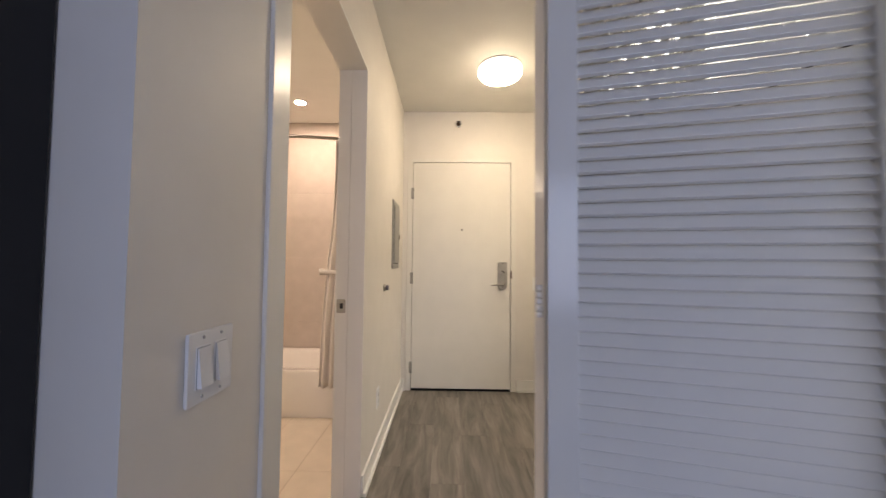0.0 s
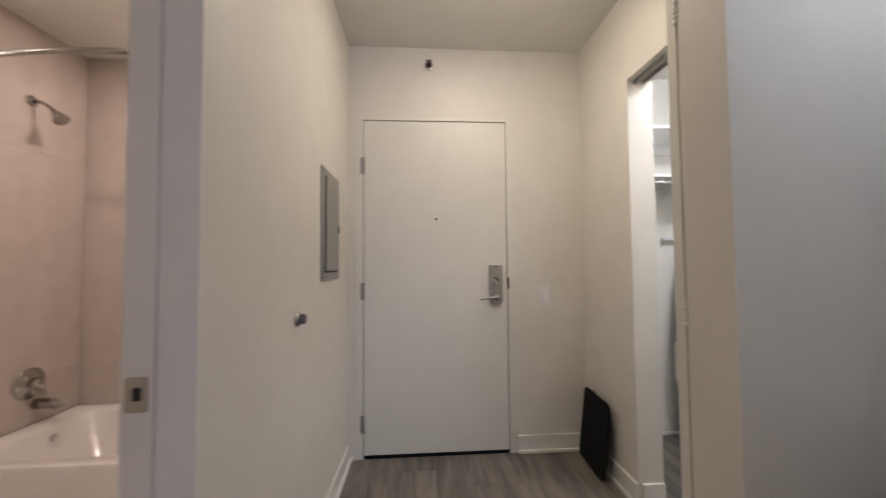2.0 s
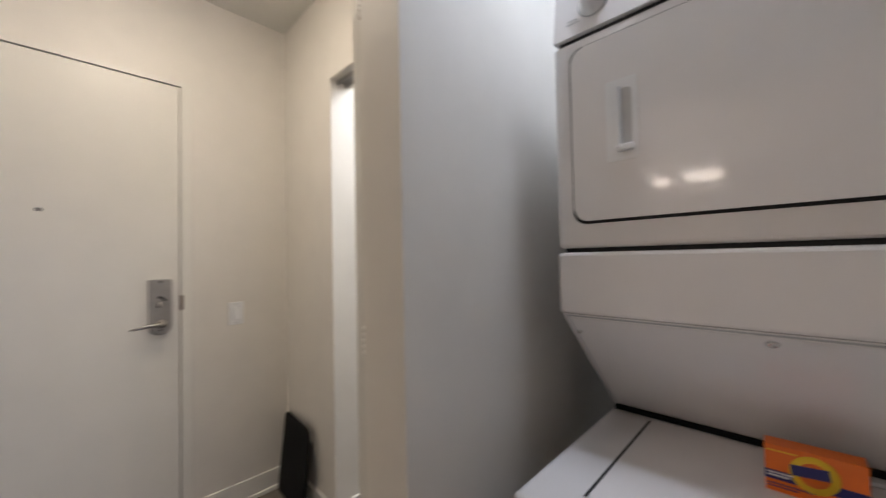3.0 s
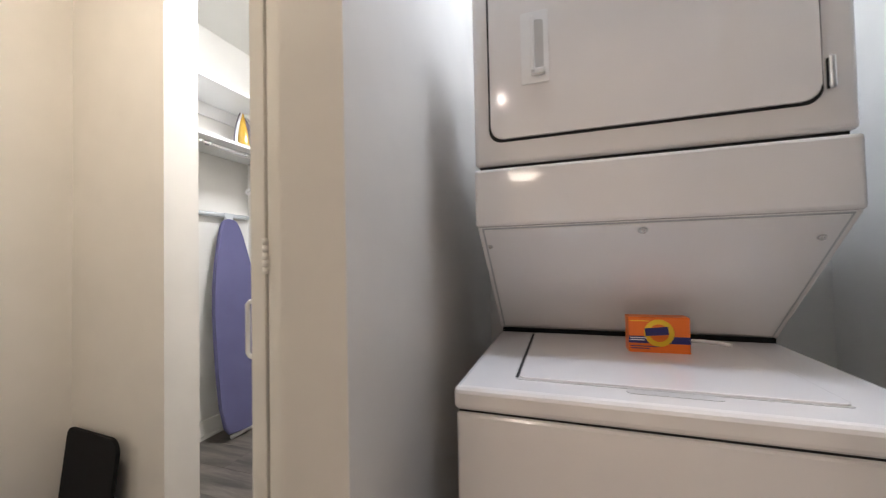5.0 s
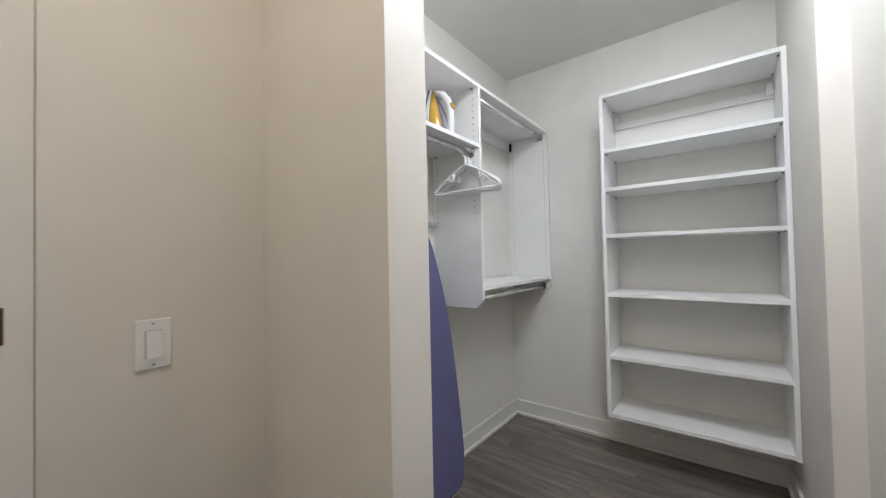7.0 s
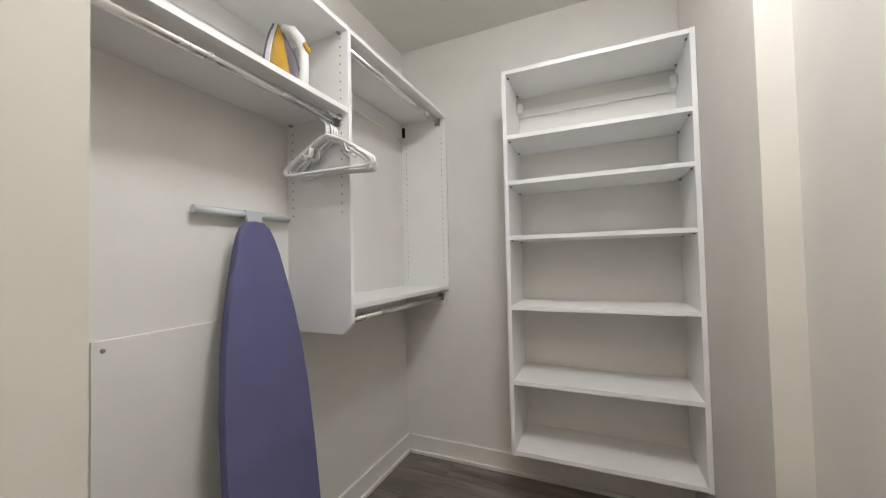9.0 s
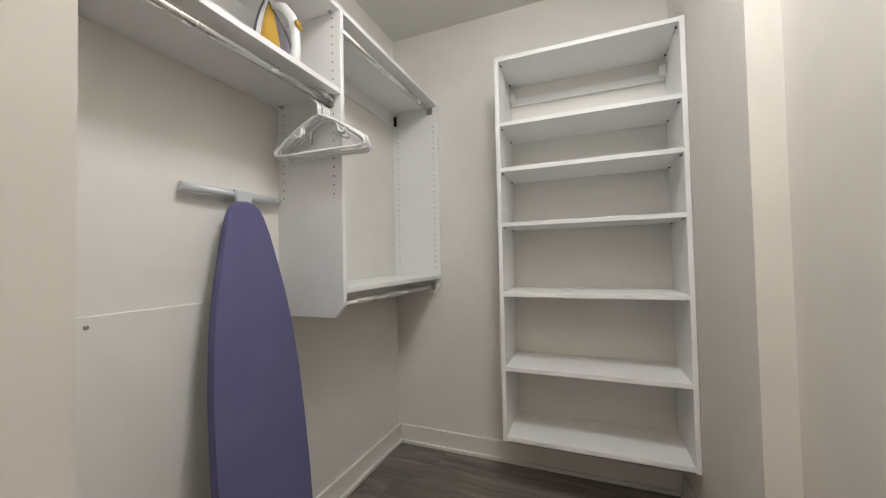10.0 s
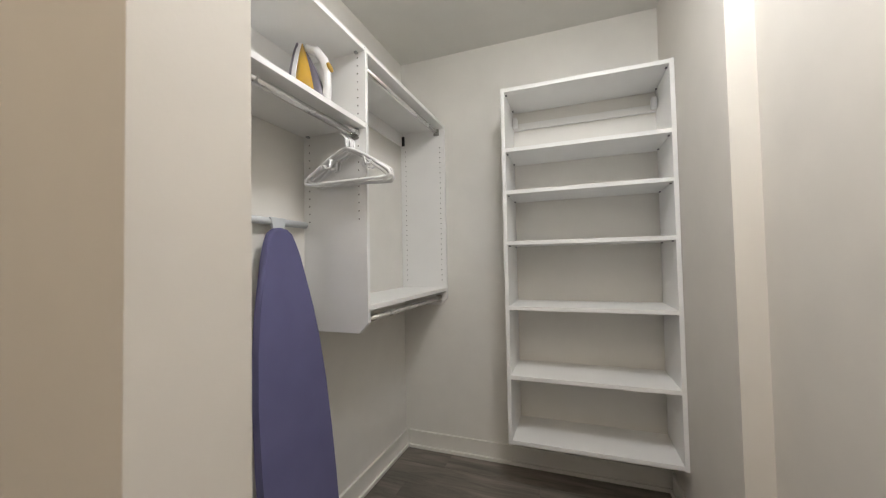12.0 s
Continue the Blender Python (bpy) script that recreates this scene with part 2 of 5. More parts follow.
def rounded(x0, x1, y0, y1, r, steps=5):
    """The outline of a rectangle with round corners; r is one radius or four (from x1 y1 round to the left)."""
    rs = r if isinstance(r, (list, tuple)) else [r] * 4
    pts = []
    for (cx, cy, a0), q in zip(((x1, y1, 0), (x0, y1, 90), (x0, y0, 180), (x1, y0, 270)), rs):
        sx, sy = (-1 if cx == x1 else 1), (-1 if cy == y1 else 1)
        if q <= 0:
            pts.append((cx, cy))
            continue
        for k in range(steps + 1):
            a = radians(a0 + 90 * k / steps)
            pts.append((cx + sx * q + q * math.cos(a), cy + sy * q + q * math.sin(a)))
    return pts


def mesh_of(name, bm, material):
    me = bpy.data.meshes.new(name)
    bmesh.ops.recalc_face_normals(bm, faces=bm.faces[:])
    bm.to_mesh(me)
    bm.free()
    me.materials.append(material)
    return me


def thing(name, base, label, category, group=""):
    """An Empty at a thing's base; its parts are built in world coordinates."""
    ob = new(name)
    ob.empty_display_size = 0.05
    ob.location = base
    return tagged(ob, label, category, group)


def part(name, bm, material, parent, label=""):
    ob = new(name, mesh_of(name, bm, material))
    ob.parent = parent
    if parent.type == "EMPTY" and parent.parent is None:
        ob.matrix_parent_inverse = Matrix.Translation(-parent.location)
    return tagged(ob, label)


def structure(name, bm, material, label, category):
    return tagged(new(name, mesh_of(name, bm, material)), label, category, kind="structure")


def boxes(*limits):
    bm = bmesh.new()
    for b in limits:
        box(bm, *b)
    return bm


TO_WALL_S = Matrix.Rotation(radians(90), 4, "X")  # outline x, y -> world x, z, thickness towards -y


def on_south(x, y, z):
    """Outline plane standing upright at y, its thickness growing towards -y."""
    return Matrix.Translation((x, y, z)) @ TO_WALL_S


def on_east(x, y, z):
    """Upright outline on an east-facing wall: outline x runs along +y, thickness towards +x."""
    return Matrix.Translation((x, y, z)) @ Matrix(((0, 0, 1, 0), (1, 0, 0, 0), (0, 1, 0, 0), (0, 0, 0, 1)))


def on_west(x, y, z):
    """Upright outline on a west-facing wall: outline x runs along -y, thickness towards -x."""
    return Matrix.Translation((x, y, z)) @ Matrix(((0, 0, -1, 0), (-1, 0, 0, 0), (0, 1, 0, 0), (0, 0, 0, 1)))


# ---- plan ----
HALL_E, CLOSET_W, CLOSET_E, CLOSET_N = 1.52, 1.65, 3.446, 0.156
PART_N, PART_S, PART_W = -1.455, -1.568, 1.125
STEP_X, STEP_Y, STEP_S = 2.6, -1.334, -1.407
LAU_S, LAU_E = -2.80, 2.27
HALL_W, BATH_E = 0.026, -0.112
BATH_W, BATH_N, PIER_Y, ALC_W = -2.23, 0.11, -0.658, -1.61
JAMB_N, JAMB_S, LIV_N = -1.505, -2.42, -2.85
HALL_SW = 0.036  # face of the hall wall south of the bathroom doorway
ZT, Z_HALL, Z_CLO, Z_BATH = 2.72, 2.562, 2.482, 2.495
CLO_OPEN_N, CLO_HEAD, LAU_HEAD, BATH_HEAD = -0.533, 2.105, 2.19, 2.145

# ---- structure ----
structure("wall_north", boxes((BATH_E, 0.068, 0, 0.15, 0, ZT), (1.071, HALL_E, 0, 0.15, 0, ZT), (0.068, 1.071, 0, 0.15, 2.114, ZT)), M_WALL, "cream painted wall around the entry door", "wall")
structure("wall_hall_west", boxes((BATH_E, HALL_W, JAMB_N + 0.002, -0.0005, 0, ZT), (BATH_E, HALL_W, JAMB_S, JAMB_N + 0.002, BATH_HEAD, ZT), (-0.112, HALL_SW, LIV_N, JAMB_S - 0.09, 0, ZT), (BATH_E, HALL_W, JAMB_S - 0.09, JAMB_S, BATH_HEAD, ZT)), M_WALL, "cream painted hall wall with a bathroom doorway", "wall")
structure("wall_hall_east", boxes((HALL_E, CLOSET_W, CLO_OPEN_N, CLOSET_N, 0, ZT), (HALL_E, CLOSET_W, PART_N, CLO_OPEN_N, CLO_HEAD, ZT)), M_WALL, "cream painted wall beside the closet opening", "wall")
structure("wall_partition", slab([(PART_W - 0.03, PART_S - 0.008), (1.3, PART_S), (CLOSET_E, PART_S), (CLOSET_E, STEP_Y), (STEP_X, STEP_Y), (STEP_X, STEP_S), (1.585, STEP_S), (1.585, PART_N), (PART_W - 0.035, PART_N)], ZT), M_WALL, "cream painted partition between laundry and closet", "wall")
structure("wall_closet_north", boxes((CLOSET_W, CLOSET_E, CLOSET_N, CLOSET_N + 0.12, 0, ZT)), M_WALL_W, "white painted closet wall", "wall")
structure("wall_closet_east", boxes((CLOSET_E, CLOSET_E + 0.12, PART_S, CLOSET_N + 0.12, 0, ZT)), M_WALL_W, "white painted closet wall behind the shelves", "wall")
structure("wall_laundry", boxes((LAU_E, LAU_E + 0.12, LAU_S - 0.12, PART_S, 0, ZT), (PART_W, LAU_E, LAU_S - 0.12, LAU_S, 0, ZT), (PART_W, 1.26, LAU_S, PART_S, LAU_HEAD, ZT)), M_WALL_W, "white painted laundry niche walls", "wall")
structure("wall_bath", boxes((BATH_W - 0.12, BATH_W, LIV_N, BATH_N + 0.12, 0, ZT), (BATH_W, BATH_E, BATH_N + 0.012, BATH_N + 0.12, 0, ZT), (BATH_W, ALC_W - 0.012, PIER_Y, BATH_N + 0.012, 0, ZT), (BATH_W, -0.1125, LIV_N + 0.003, LIV_N + 0.1, 0, ZT)), M_WALL_W, "off-white painted bathroom walls", "wall")
# living room behind the start of the walk
structure("wall_living", boxes((-3.1, -3.0, -7.0, LIV_N, 0, ZT), (3.5, 3.6, -7.0, LAU_S - 0.12, 0, ZT), (-3.1, BATH_W - 0.12, LIV_N, LIV_N + 0.1, 0, ZT), (LAU_E + 0.12, 3.6, LAU_S - 0.12, LAU_S, 0, ZT), (-3.1, -0.9, -7.12, -7.0, 0, ZT), (2.1, 3.6, -7.12, -7.0, 0, ZT), (-0.9, 2.1, -7.12, -7.0, 0, 0.55), (-0.9, 2.1, -7.12, -7.0, 2.35, ZT)), M_WALL_W, "white painted living room walls", "wall")
structure("ceiling_hall", boxes((BATH_E + 0.02, HALL_E + 0.05, LIV_N, 0.05, Z_HALL, Z_HALL + 0.05)), M_CEIL, "painted hall ceiling", "ceiling")
structure("ceiling_closet", boxes((HALL_E + 0.06, CLOSET_E + 0.05, PART_S + 0.05, CLOSET_N + 0.05, Z_CLO, Z_CLO + 0.05)), M_CEIL, "painted closet ceiling", "ceiling")
structure("ceiling_laundry", boxes((HALL_E + 0.056, LAU_E + 0.05, LAU_S - 0.05, PART_S + 0.04, Z_HALL, Z_HALL + 0.05)), M_CEIL, "painted laundry ceiling", "ceiling")
structure("ceiling_bath", boxes((BATH_W - 0.05, BATH_E + 0.01, LIV_N + 0.02, BATH_N + 0.05, Z_BATH, Z_BATH + 0.05)), M_CEIL, "painted bathroom ceiling", "ceiling")
structure("ceiling_living", boxes((-3.1, 3.6, -7.1, LIV_N - 0.004, Z_HALL, Z_HALL + 0.05)), M_CEIL, "painted living room ceiling", "ceiling")
structure("subfloor", boxes((-3.1, 3.6, -7.1, 0.3, -0.12, -0.008)), M_GAP, "dark underlay under the floor boards", "floor")

# window of the living room
win = thing("window_1", (0.6, -7.06, 0.55), "large white-framed living room window", "window")
win["kind"] = "structure"
part("window_frame", boxes((-0.9, 2.1, -7.1, -7.03, 0.55, 0.61), (-0.9, 2.1, -7.1, -7.03, 2.29, 2.35), (-0.9, -0.84, -7.1, -7.03, 0.61, 2.29), (2.04, 2.1, -7.1, -7.03, 0.61, 2.29), (0.57, 0.63, -7.1, -7.03, 0.61, 2.29)), M_TRIM, win)
for x0, x1 in ((-0.84, 0.57), (0.63, 2.04)):
    g = part("pane", boxes((x0, x1, -7.068, -7.062, 0.61, 2.29)), M_GLASS, win)
    g.visible_shadow = False


def baseboard(name, runs):
    """Flat boards with a rounded shoe moulding; runs are (x0, y0, x1, y1, side) with side the room's side of the wall line."""
    bm = bmesh.new()
    for x0, y0, x1, y1, nx, ny in runs:
        for d, h in ((0.014, 0.106), (0.027, 0.02)):
            xs, ys = sorted((x0, x1)), sorted((y0, y1))
            if nx:
                box(bm, *sorted((x0, x0 + nx * d)), *ys, 0.0005 if h > 0.05 else 0.0, h)
            else:
                box(bm, *xs, *sorted((y0, y0 + ny * d)), 0.0005 if h > 0.05 else 0.0, h)
    ob = structure(name, bm, M_TRIM, "white flat baseboard with a shoe moulding", "baseboard")
    bv = ob.modifiers.new("soft", "BEVEL")
    bv.width, bv.segments = 0.003, 2
    return ob


baseboard("baseboard_hall", [(HALL_W, JAMB_N + 0.01, HALL_W, -0.03, 1, 0), (0.04, 0, 0.066, 0, 0, -1), (1.073, 0, HALL_E - 0.028, 0, 0, -1), (HALL_E, CLO_OPEN_N, HALL_E, 0, -1, 0), (HALL_E + 0.02, CLO_OPEN_N, CLOSET_W, CLO_OPEN_N, 0, -1), (HALL_SW, LIV_N, HALL_SW, JAMB_S - 0.094, 1, 0)])
baseboard("baseboard_closet", [(CLOSET_W, CLOSET_N, CLOSET_E, CLOSET_N, 0, -1), (CLOSET_E, STEP_Y, CLOSET_E, CLOSET_N - 0.03, -1, 0), (STEP_X, STEP_Y, CLOSET_E - 0.03, STEP_Y, 0, 1), (1.7, STEP_S, STEP_X - 0.03, STEP_S, 0, 1), (CLOSET_W, CLO_OPEN_N + 0.03, CLOSET_W, CLOSET_N - 0.03, 1, 0)])

# bathroom doorway: pocket-door jambs
structure("trim_jamb_far", boxes((-0.052, -0.046, JAMB_N - 0.004, JAMB_N + 0.001, 0, BATH_HEAD), (BATH_E - 0.002, -0.052, JAMB_N - 0.008, JAMB_N + 0.001, 0, BATH_HEAD), (-0.046, HALL_W + 0.002, JAMB_N - 0.008, JAMB_N + 0.001, 0, BATH_HEAD)), M_TRIM, "white pocket door jamb with a centre groove", "door jamb")
structure("trim_jamb_near", solid(-0.03, 0.045, JAMB_S - 0.09, JAMB_S, 0, BATH_HEAD, 0.004), M_TRIM, "white door casing post", "door casing")
structure("trim_jamb_head", boxes((BATH_E - 0.001, HALL_W + 0.001, JAMB_S + 0.001, JAMB_N - 0.009, BATH_HEAD - 0.012, BATH_HEAD - 0.001)), M_TRIM, "white doorway head board", "door jamb")

# ---- entry door ----
ent = thing("door_1", (0.57, 0.02, 0), "closed off-white flush entry door with steel lock", "door")
ent["kind"] = "structure"
part("door_leaf", solid(0.121, 1.019, 0.0, 0.044, 0.012, 2.084, 0.0015), M_DOOR, ent)
frm = part("door_frame", boxes((0.07, 0.117, -0.008, 0.1, 0, 2.112), (1.0225, 1.069, -0.008, 0.1, 0, 2.112), (0.117, 1.0225, -0.008, 0.1, 2.0875, 2.112)), M_DOOR, ent)
part("door_stop", boxes((0.117, 1.0225, 0.046, 0.09, 0.0, 2.087)), M_GAP, ent, "dark rebate behind the door")
part("door_sweep", solid(0.122, 1.018, -0.006, 0.02, 0.001, 0.02, 0.002), M_BLACK, ent, "black rubber sweep")
for z in (1.795, 1.015, 0.208):
    h = part("hinge", tube([(0.119, -0.007, z - 0.052), (0.119, -0.007, z + 0.052)], 0.0085, 10), M_STEELGREY, ent, "grey steel hinge")
    part("hinge_leaf", boxes((0.101, 0.119, -0.0105, -0.008, z - 0.05, z + 0.05)), M_STEELGREY, h)
part("peephole", lathe([(0, 0), (0.0075, 0), (0.008, 0.003), (0.005, 0.004), (0, 0.003)], Matrix.Translation((0.572, 0.0, 1.461)) @ Matrix.Rotation(radians(90), 4, "X"), 16), M_GAP, ent, "small dark peephole")
# lock plate, flat top and half-round foot
lk = part("lock_plate", slab(rounded(-0.041, 0.041, -0.125, 0.127, [0.006, 0.006, 0.038, 0.038], 6), 0.02, 0.005, on_south(0.945, 0.0, 1.042), 3), M_NICKEL, ent, "brushed steel lock plate")
part("bolt_slot", slab([(-0.012 + 0.03 * math.sin(radians(a)) * r, 0.02 + 0.03 * math.cos(radians(a)) * r) for r, aa in ((1.05, range(0, 75, 8)), (0.75, range(72, -1, -8))) for a in aa], 0.001, 0, on_south(0.947, -0.0195, 1.042)), M_GAP, lk)
part("thumb_turn", lathe([(0, 0), (0.008, 0.0), (0.009, 0.008), (0.006, 0.014), (0.0, 0.016)], Matrix.Translation((0.939, -0.019, 1.054)) @ Matrix.Rotation(radians(90), 4, "X") @ Matrix.Diagonal((1, 1.5, 1, 1)), 16), M_NICKEL, lk)
part("lever_rose", lathe([(0, 0), (0.02, 0), (0.02, 0.002), (0.014, 0.003), (0.012, 0.03), (0, 0.031)], Matrix.Translation((0.947, -0.018, 0.967)) @ Matrix.Rotation(radians(90), 4, "X"), 24), M_NICKEL, lk)
part("lever", tube([(0.957, -0.046, 0.967), (0.940, -0.05, 0.968), (0.9, -0.052, 0.966), (0.86, -0.05, 0.96), (0.837, -0.047, 0.957)], [0.008, 0.0095, 0.007, 0.006, 0.004], 12), M_NICKEL, ent, "satin steel lever handle")
for z in (1.158, 0.94):
    part("screw", lathe([(0, 0), (0.005, 0), (0.004, 0.0015), (0, 0.001)], Matrix.Translation((0.945, -0.0195, z)) @ Matrix.Rotation(radians(90), 4, "X"), 10), M_GAP, lk)
part("strike_plate", solid(1.02, 1.031, -0.0105, -0.002, 1.02, 1.09, 0.001), M_BRASS, ent, "brown metal latch keeper")


def switch_plate(name, m, gangs, label, rockers=True):
    """A wall plate with rocker switches; its own plane is xz, facing -y."""
    w = 0.035 + 0.023 * (gangs - 1)
    t = thing(name, m.translation, label, "light switch" if rockers else "power outlet")
    pl = part("wall_plate", slab(rounded(-w, w, -0.058, 0.058, 0.004, 3), 0.006, 0.002, m @ TO_WALL_S), M_PLASTIC, t)
    for g in range(gangs):
        cx = (g - (gangs - 1) / 2) * 0.046
        mm = m @ Matrix.Translation((cx, -0.006, 0))
        part("rocker_frame", solid(-0.0175, 0.0175, -0.001, 0.002, -0.0345, 0.0345, 0.0008, mm), M_PLASTIC, pl)
        bm = bmesh.new()
        vs = [bm.verts.new(mm @ Vector(c)) for c in ((-0.0148, -0.003, 0.0315), (0.0148, -0.003, 0.0315), (0.0148, -0.0095, -0.0315), (-0.0148, -0.0095, -0.0315), (-0.0148, 0.001, 0.0315), (0.0148, 0.001, 0.0315), (0.0148, 0.001, -0.0315), (-0.0148, 0.001, -0.0315))]
        for f in ((0, 1, 2, 3), (4, 7, 6, 5), (0, 4, 5, 1), (3, 2, 6, 7), (0, 3, 7, 4), (1, 5, 6, 2)):
            bm.faces.new([vs[i] for i in f])
        if rockers:
            part("rocker", bm, M_PLASTIC, t)
            part("rocker_gap", solid(-0.0162, 0.0162, -0.0014, -0.0005, -0.033, 0.033, 0, mm), M_GREYPL, t)
        else:
            bm.free()
            for dz in (-0.017, 0.017):
                # flat patch, the socket's shade put into its grey
                part("socket", slab(rounded(-0.012, 0.012, dz - 0.011, dz + 0.011, 0.005, 3), 0.0015, 0, mm @ Matrix.Translation((0, -0.001, 0)) @ TO_WALL_S), M_RECESS_SHADE, pl)
        for dz in (-0.048, 0.048):
            part("screw", lathe([(0, 0), (0.0032, 0), (0.0026, 0.0012), (0, 0.001)], mm @ Matrix.Translation((0, 0, dz)) @ TO_WALL_S, 8), M_GREYPL, pl)
    return t


switch_plate("light_switch", pose(1.257, -0.0005, 0.976), 1, "white single rocker switch beside the entry door")
switch_plate("light_switch", pose(HALL_SW + 0.0005, -2.686, 0.983, 0, 0, 90), 2, "white double rocker switch on the hall wall")
switch_plate("power_outlet", pose(HALL_W + 0.0005, -1.1, 0.34, 0, 0, 90), 1, "white power outlet low on the hall wall", False)

# electrical panel let into the hall wall
pn = thing("electrical_panel", (HALL_W, -0.46, 1.1), "grey steel breaker panel with a closed door", "breaker panel")
box_p = part("panel_frame", solid(HALL_W + 0.0005, HALL_W + 0.008, -0.632, -0.298, 1.108, 1.63, 0.002), M_STEELGREY, pn)
part("door_gap", boxes((HALL_W + 0.008, HALL_W + 0.0086, -0.585, -0.325, 1.146, 1.596)), M_GAP, pn)
dr = part("panel_door", solid(HALL_W + 0.0085, HALL_W + 0.016, -0.579, -0.329, 1.152, 1.59, 0.002), M_STEELGREY, pn, "grey steel panel door")
part("latch", solid(HALL_W + 0.016, HALL_W + 0.02, -0.356, -0.336, 1.345, 1.385, 0.003), M_GAP, dr)
for y in (-0.614, -0.314):
    part("screw", lathe([(0, 0), (0.005, 0), (0.004, 0.002), (0, 0.002)], Matrix.Translation((HALL_W + 0.008, y, 1.125)) @ Matrix.Rotation(radians(90), 4, "Y"), 10), M_GAP, box_p)

# wall door stop
ds = thing("door_stop_bumper", (HALL_W, -0.932, 0.99), "round steel wall bumper with rubber tip", "door stop")
part("rose", lathe([(0, 0), (0.026, 0), (0.026, 0.004), (0.019, 0.012), (0.012, 0.013), (0.012, 0.015), (0, 0.015)], Matrix.Translation((HALL_W, -0.932, 0.99)) @ Matrix.Rotation(radians(90), 4, "Y"), 24), M_NICKEL, ds)
part("tip", lathe([(0, 0), (0.016, 0), (0.018, 0.004), (0.018, 0.014), (0.013, 0.018), (0, 0.018)], Matrix.Translation((HALL_W + 0.014, -0.932, 0.99)) @ Matrix.Rotation(radians(90), 4, "Y"), 20), M_IRONGREY, ds, "dark rubber tip")

# sidewall sprinkler over the door
sp = thing("sprinkler_head", (0.533, 0, 2.447), "chrome sidewall sprinkler head over the door", "sprinkler")
mm = Matrix.Translation((0.533, 0, 2.447)) @ Matrix.Rotation(radians(90), 4, "X")
part("escutcheon", lathe([(0, 0.001), (0.033, 0.0), (0.033, 0.004), (0.024, 0.01), (0.015, 0.006), (0, 0.006)], mm, 24), M_CHROME, sp)
part("nozzle", lathe([(0, 0.006), (0.019, 0.006), (0.018, 0.022), (0.01, 0.028), (0.008, 0.042), (0, 0.042)], mm, 16), M_BRONZE, sp)
part("deflector", solid(0.513, 0.553, -0.055, -0.04, 2.456, 2.46, 0.001), M_CHROME, sp)

# hall ceiling lamp
hl = thing("ceiling_lamp", (0.805, -0.775, Z_HALL), "round white flush ceiling lamp, switched on", "ceiling lamp")
part("base_ring", lathe([(0, 0), (0.15, 0), (0.153, -0.004), (0.153, -0.012), (0.149, -0.012), (0, -0.01)], Matrix.Translation((0.805, -0.775, Z_HALL - 0.0005)), 48), M_PLASTIC, hl)
part("rim", lathe([(0.151, -0.0122), (0.156, -0.018), (0.157, -0.05), (0.153, -0.054)], Matrix.Translation((0.805, -0.775, Z_HALL)), 48), M_GLOWRIM, hl, "softly lit frosted rim")
part("diffuser", lathe([(0.153, -0.0541), (0.149, -0.06), (0.138, -0.072), (0.11, -0.084), (0.06, -0.09), (0, -0.092)], Matrix.Translation((0.805, -0.775, Z_HALL)), 48), M_GLOWHALL, hl, "glowing white glass diffuser")

# black mat leaning in the corner
mt = thing("floor_mat", (1.47, -0.2, 0.0), "black rubber mat leaning upright against the wall", "mat")
ang = math.atan2(0.045, 0.4)
part("mat_sheet", slab(rounded(0.0, 0.335, 0, 0.405, [0.045, 0.02, 0.02, 0.045], 5), 0.014, 0.004, Matrix.Translation((1.462, -0.035, 0.003)) @ Matrix.Rotation(ang, 4, "Y") @ Matrix.Rotation(radians(-4), 4, "Z") @ Matrix(((0, 0, -1, 0), (-1, 0, 0, 0), (0, 1, 0, 0), (0, 0, 0, 1)))), M_BLACK, mt)


def c_handle(parent, m, length=0.11):
    """A slim bent-wire pull in the local yz plane, standing out along +y."""
    pts = [(0, 0, -length / 2), (0, 0.03, -length / 2), (0, 0.036, -length / 2 + 0.006), (0, 0.036, length / 2 - 0.006), (0, 0.03, length / 2), (0, 0, length / 2)]
    return part("handle", tube([m @ Vector(p) for p in pts], 0.0045, 10), M_PLASTIC, parent, "white wire pull handle")


# ---- closet folding door, folded open against the partition ----
cb = thing("bifold_door", (1.36, -1.363, 0.01), "white flat folding closet door, folded open", "closet door")
pa = part("front_panel", solid(1.152, 1.575, -1.36, -1.325, 0.012, 2.098, 0.002), M_BIFOLD, cb)
pb = part("back_panel", solid(1.152, 1.575, -1.40, -1.367, 0.012, 2.098, 0.002), M_BIFOLD, cb)
for z in (0.25, 1.05, 1.85):
    for k in range(5):
        part("hinge_knuckle", tube([(1.1505, -1.3635, z - 0.034 + k * 0.0137), (1.1505, -1.3635, z - 0.034 + k * 0.0137 + 0.0125)], 0.0062, 10), M_TRIM, cb)
c_handle(pa, Matrix.Translation((1.178, -1.325, 0.905)))
structure("trim_closet_track", boxes((1.56, 1.6, STEP_S + 0.005, CLO_OPEN_N - 0.002, CLO_HEAD - 0.006, CLO_HEAD - 0.0005), (1.556, 1.56, STEP_S + 0.005, CLO_OPEN_N - 0.002, CLO_HEAD - 0.022, CLO_HEAD - 0.0005), (1.6, 1.604, STEP_S + 0.005, CLO_OPEN_N - 0.002, CLO_HEAD - 0.022, CLO_HEAD - 0.0005)), M_STEELGREY, "grey metal folding door track", "door track")

# ---- laundry folding door with louvres ----
lb = thing("louvre_bifold_door", (0.9, -2.6, 0.01), "white louvred folding laundry door, half folded", "laundry door")
LV_L, LV_Z0, LV_Z1 = 0.575, 0.012, 2.175


